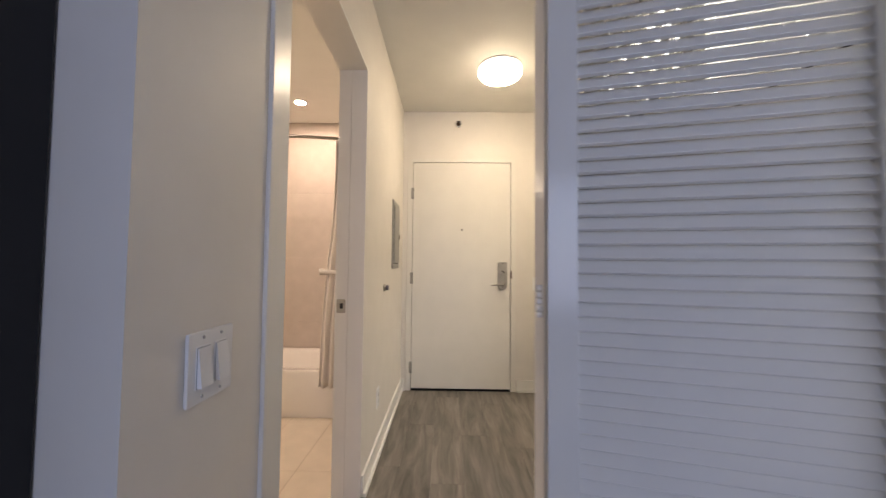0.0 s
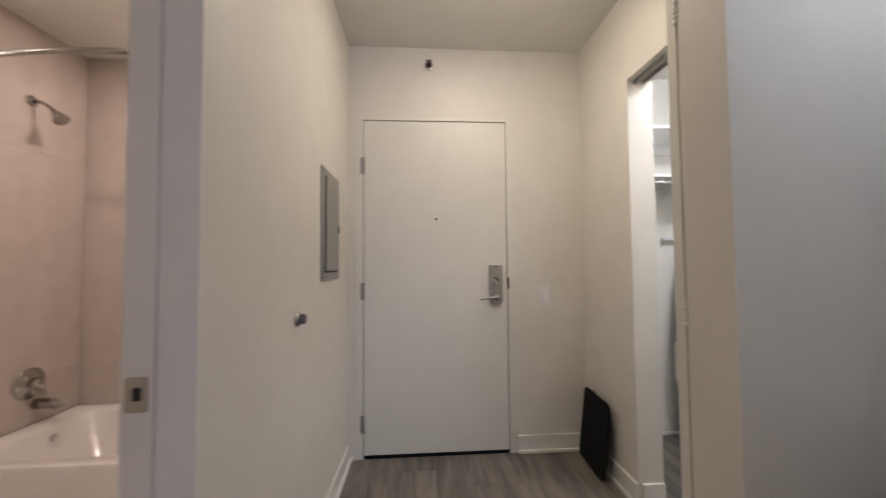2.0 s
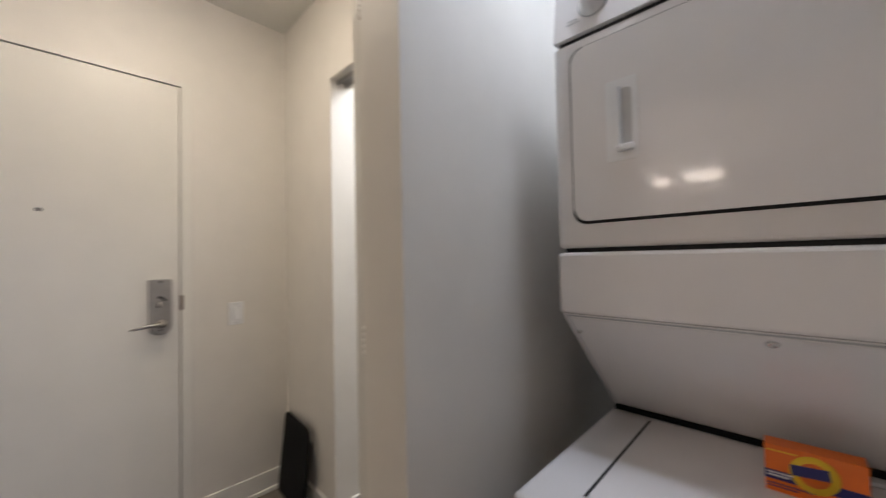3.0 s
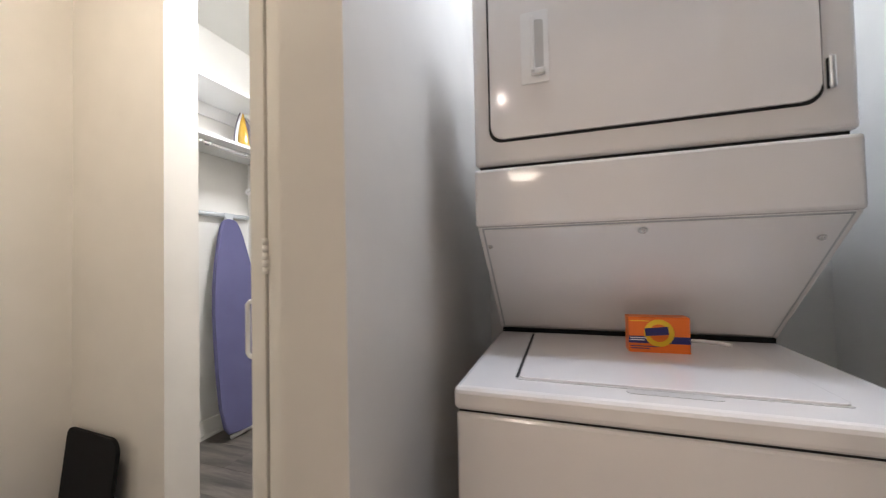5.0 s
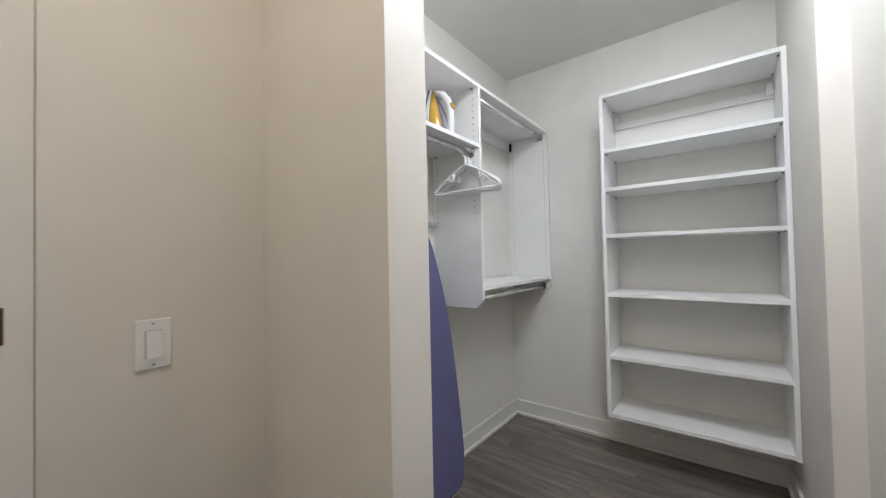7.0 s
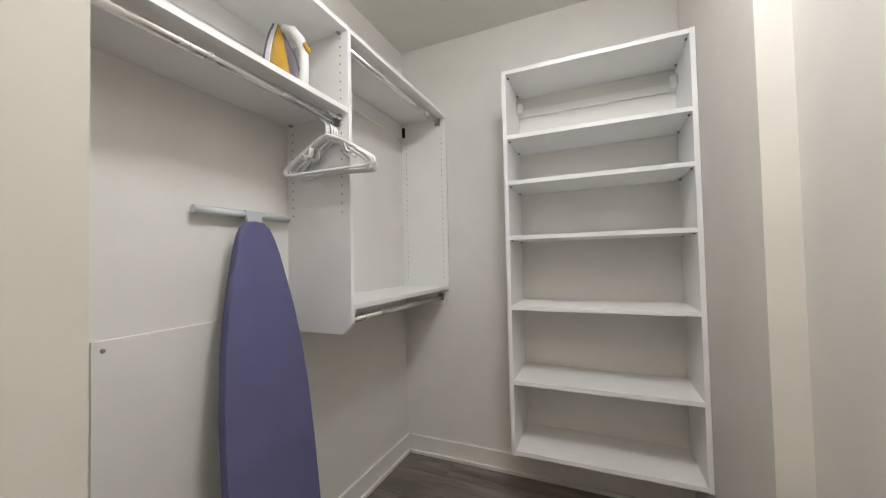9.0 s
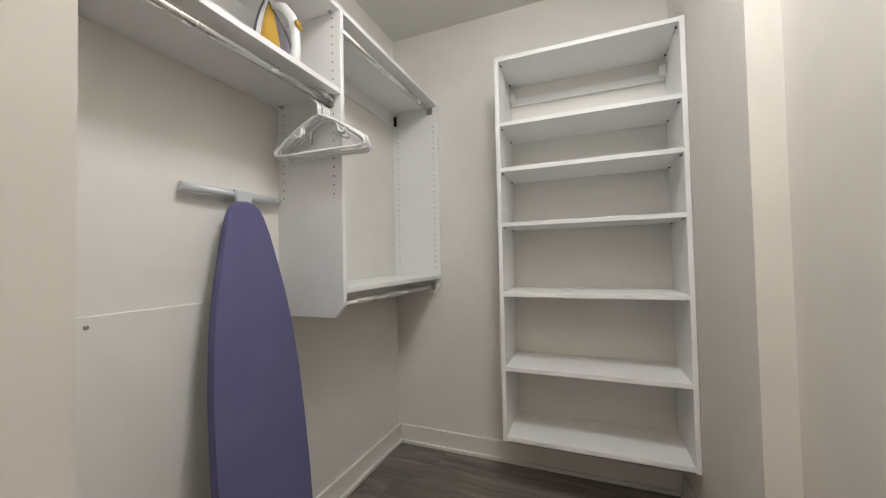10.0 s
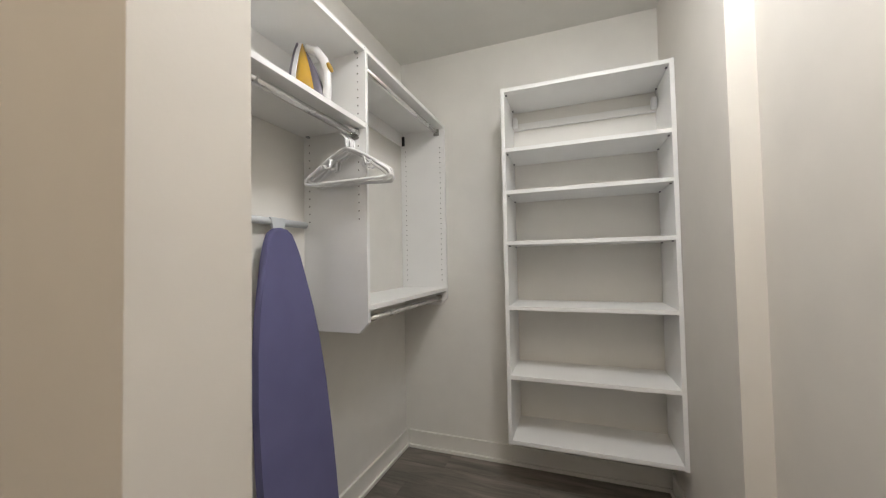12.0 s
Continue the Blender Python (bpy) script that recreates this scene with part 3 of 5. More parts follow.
def louvre_panel(name, m):
    """A panel in the local xz plane from x = 0 to LV_L, 33 mm thick about y = 0, with sloping slats."""
    bm = bmesh.new()
    st = 0.058
    for b in ((0, st, -0.0165, 0.0165, LV_Z0, LV_Z1), (LV_L - st, LV_L, -0.0165, 0.0165, LV_Z0, LV_Z1), (st, LV_L - st, -0.0165, 0.0165, LV_Z0, LV_Z0 + 0.16), (st, LV_L - st, -0.0165, 0.0165, LV_Z1 - 0.09, LV_Z1)):
        box(bm, *b)
    bm.transform(m)
    p = part(name, bm, M_BIFOLD, lb)
    bv = p.modifiers.new("soft", "BEVEL")
    bv.width, bv.segments, bv.limit_method = 0.002, 2, "ANGLE"
    sb = solid(st - 0.001, LV_L - st + 0.001, -0.0042, 0.0042, -0.0162, 0.0162, 0.0009, None, 1)
    sb.transform(Matrix.Rotation(radians(-33), 4, "X"))
    me = mesh_of("slat", sb, M_BIFOLD)
    n = int((LV_Z1 - 0.09 - LV_Z0 - 0.16 - 0.02) / 0.028)
    for k in range(n):
        o = new("slat", me)
        o.parent = p
        o.matrix_basis = m @ Matrix.Translation((0, 0, LV_Z0 + 0.16 + 0.029 + k * 0.028))
    return p


LV_B = pose(0.645, -2.569, 0, 0, 0, -15.2)
LV_A = pose(0.640, -2.525, 0, 0, 0, 25)
panel_b = louvre_panel("back_panel", LV_B)
panel_a = louvre_panel("front_panel", LV_A)
for z in (0.25, 1.08, 1.9):
    for k in range(5):
        part("hinge_knuckle", tube([(0.634, -2.547, z - 0.034 + k * 0.0137), (0.634, -2.547, z - 0.034 + k * 0.0137 + 0.0125)], 0.0075, 10), M_TRIM, lb)
c_handle(panel_a, LV_A @ Matrix.Translation((0.05, 0.0165, 0.88)))
structure("trim_laundry_track", boxes((1.175, 1.215, LAU_S + 0.002, PART_S - 0.002, LAU_HEAD - 0.012, LAU_HEAD - 0.0005)), M_STEELGREY, "grey metal folding door track", "door track")

# ---- stacked washer and dryer ----
WX, WY0, WY1, WZ = 1.244, -2.408, -1.698, 0.806
DX0, DZ0, DZ1 = 1.45, 1.11, 1.247  # front of the dryer, its lower band
BACK = 1.96
wd = thing("stacked_washer_dryer", (1.6, -2.06, 0), "white stacked washer and dryer unit", "washer dryer")
part("washer_body", solid(WX + 0.006, BACK, WY0 + 0.004, WY1 - 0.004, 0.02, WZ - 0.048, 0.006), M_ENAMEL, wd)
part("seam", boxes((WX + 0.012, BACK - 0.01, WY0 + 0.008, WY1 - 0.008, WZ - 0.0485, WZ - 0.043)), M_GAP, wd)
top = part("washer_top", solid(WX, BACK, WY0, WY1, WZ - 0.0435, WZ, 0.012, None, 3), M_ENAMEL, wd)
for y in (WY0 + 0.08, WY1 - 0.08):
    for x in (WX + 0.07, BACK - 0.08):
        part("foot", lathe([(0, 0), (0.022, 0), (0.022, 0.01), (0.01, 0.014), (0.01, 0.022), (0, 0.022)], Matrix.Translation((x, y, 0)), 16), M_BLACK, wd)
# lid with its groove; the groove's shade is a flat grey plate
lid = part("lid_groove_shade", slab(rounded(1.31, 1.73, -2.3, -1.8, 0.012, 4), 0.0012, 0, Matrix.Translation((0, 0, WZ))), M_RECESS_SHADE, wd)
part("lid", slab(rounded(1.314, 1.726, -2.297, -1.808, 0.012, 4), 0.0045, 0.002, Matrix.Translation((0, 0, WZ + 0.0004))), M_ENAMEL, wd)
# no hollow here: the finger recess is only its shade, in grey
part("lid_grip", slab(rounded(1.288, 1.308, -2.13, -1.99, 0.0095, 5), 0.0012, 0, Matrix.Translation((0, 0, WZ))), M_RECESS_SHADE, wd, "flat grey patch painted as the finger recess's shadow")
part("lid_slot", solid(1.318, 1.72, -1.807, -1.8012, WZ + 0.001, WZ + 0.002), M_GAP, wd, "dark gap beside the lid")
# sloping service panel from the dryer down to the washer
bm = bmesh.new()
y0, y1 = WY0 + 0.004, WY1 - 0.004
prof = [(DX0 + 0.004, DZ0), (1.752, 0.818), (BACK, 0.818), (BACK, DZ0)]
ring0 = [bm.verts.new((x, y0, z)) for x, z in prof]
ring1 = [bm.verts.new((x, y1, z)) for x, z in prof]
bm.faces.new(ring0)
bm.faces.new(ring1[::-1])
for i in range(4):
    bm.faces.new((ring0[i], ring1[i], ring1[(i + 1) % 4], ring0[(i + 1) % 4]))
svc = part("service_panel", bm, M_ENAMEL, wd)
bv = svc.modifiers.new("soft", "BEVEL")
bv.width, bv.segments = 0.004, 2
slope = Matrix.Translation((DX0 + 0.004, 0, DZ0)) @ Matrix.Rotation(math.atan2(0.292, 0.298), 4, "Y") @ Matrix.Diagonal((1, 1, -1, 1))
part("panel_seam", slab([(0.004, WY0 + 0.0155), (0.409, WY0 + 0.0155), (0.409, WY1 - 0.0145), (0.004, WY1 - 0.0145)], 0.0009, 0, slope @ Matrix.Translation((0, 0, 0.0002))), M_GREYPL, svc)
part("panel_plate", slab([(0.008, WY0 + 0.02), (0.405, WY0 + 0.02), (0.405, WY1 - 0.019), (0.008, WY1 - 0.019)], 0.0026, 0.001, slope @ Matrix.Translation((0, 0, 0.0005))), M_ENAMEL, svc)
for u, y, r in ((0.014, -2.056, 0.0075), (0.05, WY1 - 0.026, 0.005), (0.05, WY0 + 0.044, 0.006)):
    # flat disc whose grey stands for shade round the sunk screw
    part("screw_recess_shade", lathe([(0, 0), (r * 1.35, 0), (r * 1.3, 0.0006), (0, 0.0006)], slope @ Matrix.Translation((u + 0.012, y, 0.0032)), 16), M_RECESS_SHADE, svc)
    part("screw", lathe([(0, 0), (r, 0), (r * 0.9, 0.003), (r * 0.45, 0.0035), (r * 0.4, 0.0015), (0, 0.0015)], slope @ Matrix.Translation((u + 0.012, y, 0.0036)), 16), M_CHROME, svc)
part("foot_gap", boxes((1.742, BACK - 0.01, WY0 + 0.012, WY1 - 0.012, WZ + 0.0005, 0.8185)), M_BLACK, wd, "black gap under the dryer stand")
# dryer
part("lower_front", solid(DX0, BACK, WY0, WY1, DZ0 + 0.0005, DZ1, 0.008, None, 3), M_ENAMEL, wd)
part("gap", boxes((DX0 + 0.022, BACK - 0.01, WY0 + 0.01, WY1 - 0.01, DZ1 - 0.0005, DZ1 + 0.0095)), M_GAP, wd)
part("dryer_body", solid(DX0 + 0.008, BACK + 0.12, WY0, WY1, DZ1 + 0.009, 1.722, 0.01, None, 3), M_ENAMEL, wd)
part("door_groove", slab(rounded(-0.001, 0.62, 0, 0.392, 0.03, 6), 0.0012, 0, on_west(DX0 + 0.0081, WY1 - 0.038, 1.308)), M_GAP, wd)
ddoor = part("dryer_door", slab(rounded(0.005, 0.614, 0.006, 0.386, 0.028, 6), 0.009, 0.004, on_west(DX0 + 0.0075, WY1 - 0.038, 1.308), 3), M_ENAMEL, wd)
part("grip_plate", slab(rounded(0, 0.061, 0, 0.166, 0.004, 3), 0.002, 0.0008, on_west(DX0 - 0.0015, -1.815, 1.43)), M_PLASTIC, ddoor)
# raised grey slab in place of the shaded hollow behind the grip
part("grip_recess_shade", slab(rounded(0.026, 0.05, 0.028, 0.145, 0.008, 4), 0.0012, 0, on_west(DX0 - 0.0034, -1.815, 1.43)), M_RECESS_SHADE, ddoor)
part("grip_bar", solid(DX0 - 0.019, DX0 - 0.0034, -1.846, -1.837, 1.452, 1.578, 0.003), M_PLASTIC, ddoor)
part("grip_foot", solid(DX0 - 0.015, DX0 - 0.0034, -1.868, -1.837, 1.447, 1.461, 0.003), M_PLASTIC, ddoor)
for z in (1.36, 1.64):
    part("door_hinge", solid(DX0 - 0.008, DX0 + 0.006, WY0 + 0.04, WY0 + 0.05, z - 0.03, z + 0.03, 0.003), M_CHROME, wd)
# control panel over the door, leaning forward
cp = part("control_panel", slab([(0, 0), (0.0, 0.16), (-0.14, 0.16), (-0.14, 0)], WY1 - WY0, 0.004, Matrix.Translation((DX0 + 0.005, WY1, 1.731)) @ Matrix.Rotation(radians(90), 4, "X") @ Matrix.Rotation(radians(0), 4, "Z") @ Matrix(((-1, 0.14, 0, 0), (0, 1, 0, 0), (0, 0, 1, 0), (0, 0, 0, 1)))), M_ENAMEL, wd)
part("panel_gap", boxes((DX0 + 0.018, BACK, WY0 + 0.01, WY1 - 0.01, 1.7215, 1.732)), M_GAP, wd)
tiltm = Matrix.Translation((DX0 + 0.005, 0, 1.731)) @ Matrix.Rotation(math.atan2(0.14, 1), 4, "Y")
for y in (-1.79, -1.93, -2.16, -2.3):
    k = part("knob", lathe([(0, 0), (0.03, 0), (0.03, 0.003), (0.022, 0.005), (0.02, 0.022), (0, 0.024)], tiltm @ Matrix.Translation((0.0, y, 0.062)) @ Matrix.Rotation(radians(-90), 4, "Y"), 24), M_PLASTIC, cp)
    part("knob_ring", lathe([(0.031, 0), (0.034, 0), (0.034, 0.001), (0.031, 0.001)], tiltm @ Matrix.Translation((-0.0003, y, 0.062)) @ Matrix.Rotation(radians(-90), 4, "Y"), 24), M_GREYPL, cp)
for y, dz, w in ((-1.745, 0.03, 0.03), (-1.745, 0.037, 0.022), (-1.845, 0.06, 0.02), (-1.845, 0.05, 0.026)):
    part("printed_mark", solid(-0.0012, -0.0002, y - w / 2, y + w / 2, dz, dz + 0.0025, 0, tiltm), M_GREYPL, cp)

# orange detergent box on the washer
db = thing("detergent_box", (1.578, -2.097, WZ + 0.005), "small orange detergent box with a yellow roundel", "box")
dm = pose(1.578, -2.097, WZ + 0.0046, 0, 0, -88)
part("carton", solid(-0.063, 0.063, -0.02, 0.02, 0, 0.082, 0.0015, dm), M_ORANGE, db)
part("band", solid(-0.0631, 0.0631, -0.0208, -0.0202, 0.022, 0.038, 0, dm), M_NAVY, db, "navy stripe")
part("roundel", lathe([(0, 0.0005), (0.031, 0.0005), (0.031, 0), (0, 0)], dm @ Matrix.Translation((0, -0.0209, 0.046)) @ Matrix.Rotation(radians(90), 4, "X"), 32), M_YELLOW, db, "yellow round emblem")
part("roundel_core", lathe([(0, 0.0005), (0.02, 0.0005), (0.02, 0), (0, 0)], dm @ Matrix.Translation((0, -0.0215, 0.046)) @ Matrix.Rotation(radians(90), 4, "X"), 32), M_ORANGE, db)
part("emblem_bar", solid(-0.024, 0.024, -0.0226, -0.0221, 0.038, 0.056, 0.0, dm @ Matrix.Translation((0, 0, 0.003)) @ Matrix.Rotation(radians(-6), 4, "Y")), M_NAVY, db, "navy lettering block")
for i, (z, w) in enumerate(((0.033, 0.034), (0.028, 0.03))):
    part("text_bar", solid(-0.06, -0.06 + w, -0.0216, -0.0209, z, z + 0.0025, 0, dm), M_PLASTIC, db)
for z, w in ((0.014, 0.06), (0.009, 0.04), (0.072, 0.04)):
    part("text_bar", solid(-0.06, -0.06 + w, -0.0208, -0.0202, z, z + 0.002, 0, dm), M_YELLOW if z > 0.05 else M_NAVY, db)

# loose white cord behind the box
part("cord", tube([(1.68, -2.13, WZ + 0.009), (1.69, -2.18, WZ + 0.009), (1.69, -2.225, WZ + 0.009), (1.675, -2.255, WZ + 0.009), (1.655, -2.27, WZ + 0.009)], 0.0042, 8), M_PLASTIC, wd, "loose white cord")

# laundry ceiling lamp
ll = thing("laundry_lamp", (1.42, -1.94, Z_HALL), "round flush ceiling lamp in the laundry niche", "ceiling lamp")
part("base_ring", lathe([(0, 0), (0.105, 0), (0.107, -0.015), (0, -0.015)], Matrix.Translation((1.42, -1.94, Z_HALL - 0.0005)), 32), M_PLASTIC, ll)
part("diffuser", lathe([(0.102, -0.0155), (0.099, -0.03), (0.078, -0.044), (0.042, -0.052), (0, -0.054)], Matrix.Translation((1.42, -1.94, Z_HALL)), 32), M_GLOWLAUNDRY, ll, "glowing diffuser")

# ---- walk-in closet ----
cl = thing("closet_lamp", (2.1, -0.98, Z_CLO), "round flush ceiling lamp in the closet", "ceiling lamp")
part("base_ring", lathe([(0, 0), (0.2, 0), (0.202, -0.015), (0, -0.015)], Matrix.Translation((2.1, -0.98, Z_CLO - 0.0005)), 32), M_PLASTIC, cl)
part("diffuser", lathe([(0.197, -0.0155), (0.195, -0.04), (0.16, -0.062), (0.08, -0.074), (0, -0.077)], Matrix.Translation((2.1, -0.98, Z_CLO)), 32), M_GLOWCLOSET, cl, "glowing diffuser")

SF, SB = -0.146, CLOSET_N  # front and back of the hanging shelves
T = 0.019


def holes(parent, x, sx, ys, z0, z1, pitch=0.032):
    """Two columns of drilled shelf-pin holes on a panel face."""
    bm = bmesh.new()
    z = z0
    while z < z1:
        for y in ys:
            box(bm, *sorted((x, x + sx * 0.0006)), y - 0.0025, y + 0.0025, z - 0.0025, z + 0.0025)
        z += pitch
    o = part("pin_holes", bm, M_SOCKET, parent, "rows of small shelf-pin holes")
    o["kind"] = "stuff"
    return o


cs = thing("closet_shelving", (2.56, SB, 0.91), "white melamine wall shelving with hanging rods", "shelving")
# divider with a clipped lower corner
DX = 2.525
div = part("divider_panel", slab([(SF, 0.948), (SF + 0.04, 0.905), (SB - 0.0005, 0.905), (SB - 0.0005, 2.031), (SF, 2.031)], T, 0.0008, on_east(DX, 0, 0), 1), M_MELAMINE, cs)
endp = part("end_panel", slab([(SF, 0.948), (SF + 0.04, 0.905), (SB - 0.0005, 0.905), (SB - 0.0005, 2.031), (SF, 2.031)], T, 0.0008, on_east(CLOSET_E - 0.0195, 0, 0), 1), M_MELAMINE, cs)
part("top_shelf", solid(DX + T, CLOSET_E - 0.02, SF + 0.001, SB - 0.001, 2.011, 2.03, 0.0008, None, 1), M_MELAMINE, cs)
part("top_shelf", solid(CLOSET_W + 0.001, DX, SF + 0.001, SB - 0.001, 2.011, 2.03, 0.0008, None, 1), M_MELAMINE, cs)
part("middle_shelf", solid(CLOSET_W + 0.001, DX, SF + 0.001, SB - 0.001, 1.706, 1.725, 0.0008, None, 1), M_MELAMINE, cs)
part("lower_shelf", solid(DX + T, CLOSET_E - 0.02, SF + 0.001, SB - 0.001, 0.993, 1.013, 0.0008, None, 1), M_MELAMINE, cs)
part("hanging_rail", solid(DX + T, CLOSET_E - 0.02, SB - 0.014, SB - 0.002, 1.93, 2.01, 0.0008, None, 1), M_MELAMINE, cs)
part("hanging_rail", solid(DX + T, CLOSET_E - 0.02, SB - 0.014, SB - 0.002, 0.915, 0.992, 0.0008, None, 1), M_MELAMINE, cs)
part("hanging_rail", solid(CLOSET_W + 0.001, DX, SB - 0.014, SB - 0.002, 1.93, 2.01, 0.0008, None, 1), M_MELAMINE, cs)
for x0, x1, z in ((CLOSET_W + 0.002, DX - 0.001, 1.683), (DX + T + 0.001, CLOSET_E - 0.021, 1.987), (DX + T + 0.001, CLOSET_E - 0.021, 0.948)):
    rod = part("hanging_rod", tube([(x0, SF + 0.05, z), (x1, SF + 0.05, z)], 0.0135, 16), M_ROD, cs, "chrome hanging rod")
    for x, s in ((x0, 1), (x1, -1)):
        part("rod_cup", solid(*sorted((x, x + s * 0.006)), SF + 0.032, SF + 0.068, z - 0.02, z + 0.02, 0.004), M_STEELGREY, rod)
part("rail_bracket", solid(CLOSET_E - 0.034, CLOSET_E - 0.021, SB - 0.03, SB - 0.0145, 1.93, 1.99, 0.002), M_GAP, cs, "dark rail bracket")
holes(div, DX, -1, (SF + 0.035, SB - 0.03), 1.35, 2.0)
holes(div, DX + T, 1, (SF + 0.035, SB - 0.03), 1.05, 2.0)
holes(endp, CLOSET_E - 0.0195, -1, (SF + 0.03, SB - 0.035), 1.06, 1.92)
for x, z in ((DX - 0.004, 1.7), (DX - 0.004, 2.005)):
    for y in (SF + 0.035, SB - 0.03):
        part("shelf_clip", solid(x - 0.012, x + 0.003, y - 0.006, y + 0.006, z - 0.002, z + 0.005, 0.001), M_GREYPL, div)

# tall shelf unit on the end wall
SX, SY0, SY1, SZ0, SZ1 = 3.143, -1.332, -0.56, 0.257, 2.058
su = thing("wall_shelf_unit", (3.3, -0.95, SZ0), "tall white open shelf unit hung on the wall", "shelf unit")
s_n = part("side_panel", solid(SX, CLOSET_E - 0.0005, SY1 - T, SY1, SZ0, SZ1, 0.0008, None, 1), M_MELAMINE, su)
s_s = part("side_panel", solid(SX, CLOSET_E - 0.0005, SY0, SY0 + T, SZ0, SZ1, 0.0008, None, 1), M_MELAMINE, su)
for z in (2.057, 1.747, 1.53, 1.272, 0.945, 0.6, 0.28):
    part("shelf", solid(SX + 0.002, CLOSET_E - 0.001, SY0 + T, SY1 - T, z - 0.02, z, 0.0008, None, 1), M_MELAMINE, su)
    if z > 0.4:
        for y in (SY0 + T + 0.004, SY1 - T - 0.004):
            for x in (SX + 0.04, CLOSET_E - 0.045):
                part("shelf_clip", solid(x - 0.007, x + 0.007, y - 0.004, y + 0.004, z - 0.0255, z - 0.0205, 0.001), M_IRONGREY, su)
rail = part("back_rail", solid(CLOSET_E - 0.016, CLOSET_E - 0.001, SY0 + T, SY1 - T, 1.93, 1.968, 0.001, None, 1), M_MELAMINE, su)
for y in (SY0 + T, SY1 - T):
    s = 1 if y < -1 else -1
    part("bracket", solid(CLOSET_E - 0.06, CLOSET_E - 0.017, *sorted((y, y + s * 0.028)), 1.938, 1.995, 0.009, None, 3), M_PLASTIC, su, "white plastic mounting bracket")

# access panel on the closet wall
ap = thing("access_panel", (2.2, SB, 0.5), "white painted wall access panel with corner screws", "access panel")
pnl = part("panel", solid(1.928, 2.5, SB - 0.008, SB - 0.0005, 0.36, 0.99, 0.0015), M_WALL_W, ap)
for x in (1.95, 2.478):
    for z in (0.965, 0.385):
        part("screw", lathe([(0, 0), (0.006, 0), (0.005, 0.003), (0.002, 0.004), (0, 0.0025)], Matrix.Translation((x, SB - 0.008, z)) @ Matrix.Rotation(radians(90), 4, "X"), 12), M_NICKEL, pnl)

# ironing board hanging from a wall bar
hk = thing("ironing_board_hanger", (2.36, SB, 1.33), "pale grey wall bar with a centre hook", "wall hook")
part("bar", tube([(2.148, SB - 0.028, 1.335), (2.5, SB - 0.028, 1.335)], 0.0135, 14), M_IRONPAINT, hk)
part("hook_plate", slab([(-0.036, 0.014), (0.036, 0.014), (0.028, -0.012), (0.02, -0.075), (-0.02, -0.075), (-0.028, -0.012)], 0.012, 0.003, on_south(2.342, SB - 0.034, 1.335)), M_IRONPAINT, hk)
part("wall_screw_plate", solid(2.314, 2.37, SB - 0.02, SB - 0.0005, 1.325, 1.35, 0.003), M_IRONPAINT, hk)

ib = thing("ironing_board", (2.34, 0.0, 0.0), "blue-violet cloth ironing board hanging upright", "ironing board")
half = [(0.0, 1.315), (0.03, 1.311), (0.054, 1.294), (0.07, 1.262), (0.082, 1.21), (0.102, 1.13), (0.128, 1.02), (0.148, 0.9), (0.164, 0.74), (0.171, 0.56), (0.173, 0.38), (0.17, 0.2), (0.158, 0.09), (0.13, 0.045), (0.08, 0.035), (0.0, 0.033)]
half = [(0.96 * x, z) for x, z in half]
outline = half + [(-x, z) for x, z in half[-2:0:-1]]
LEAN = math.atan(0.105)
ibm = Matrix.Translation((2.326, SB - 0.047, 1.308)) @ Matrix.Rotation(-LEAN, 4, "X") @ Matrix.Translation((0, 0, -1.315)) @ TO_WALL_S
board = part("padded_top", slab(outline, 0.03, 0.011, ibm, 3), M_IRONCLOTH, ib)
for f in board.data.polygons:
    f.use_smooth = len(f.vertices) == 4
part("metal_deck", slab([(x * 0.93, z * 0.97 + 0.02) for x, z in outline], 0.01, 0.002, ibm @ Matrix.Translation((0, 0, -0.0105))), M_IRONPAINT, ib)
for sx in (-0.05, 0.07):
    part("leg", tube([ibm @ Vector((sx, 1.0, -0.022)), ibm @ Vector((sx * 0.8, 0.4, -0.022)), ibm @ Vector((sx * 0.7, 0.02, -0.026))], 0.009, 10), M_IRONPAINT, ib)
part("foot_bar", tube([(2.235, -0.018, 0.0125), (2.45, -0.018, 0.0125)], 0.012, 12), M_PLASTIC, ib, "white capped foot bar")

# steam iron standing on its heel
ir = thing("steam_iron", (2.372, -0.02, 1.7255), "amber and white steam iron standing on its heel", "iron")
im = Matrix.Translation((2.372, -0.02, 1.7255)) @ Matrix.Rotation(radians(-77), 4, "Z")


def iron_outline(s, w=0.056, h=0.265):
    pts = [(-w, 0.0)]
    for k in range(9):
        a = k / 8
        pts.append((-w * (1 - a ** 2.2) * (1.06 - 0.06 * a), 0.02 + (h - 0.02) * a))
    full = pts + [(-x, z) for x, z in pts[::-1][1:]]
    return [(x * s, z * (s if s < 1 else 1) + (1 - s) * 0.1) for x, z in full]


def iron_m(off):
    return im @ Matrix(((0, 0, 1, off), (-1, 0, 0, 0), (0, 1, 0, 0), (0, 0, 0, 1)))


part("soleplate", slab(iron_outline(1.0), 0.008, 0.002, iron_m(-0.062)), M_IRONGREY, ir, "dark sole plate")
part("skirt", slab(iron_outline(0.98), 0.016, 0.004, iron_m(-0.054)), M_PLASTIC, ir, "white body skirt")


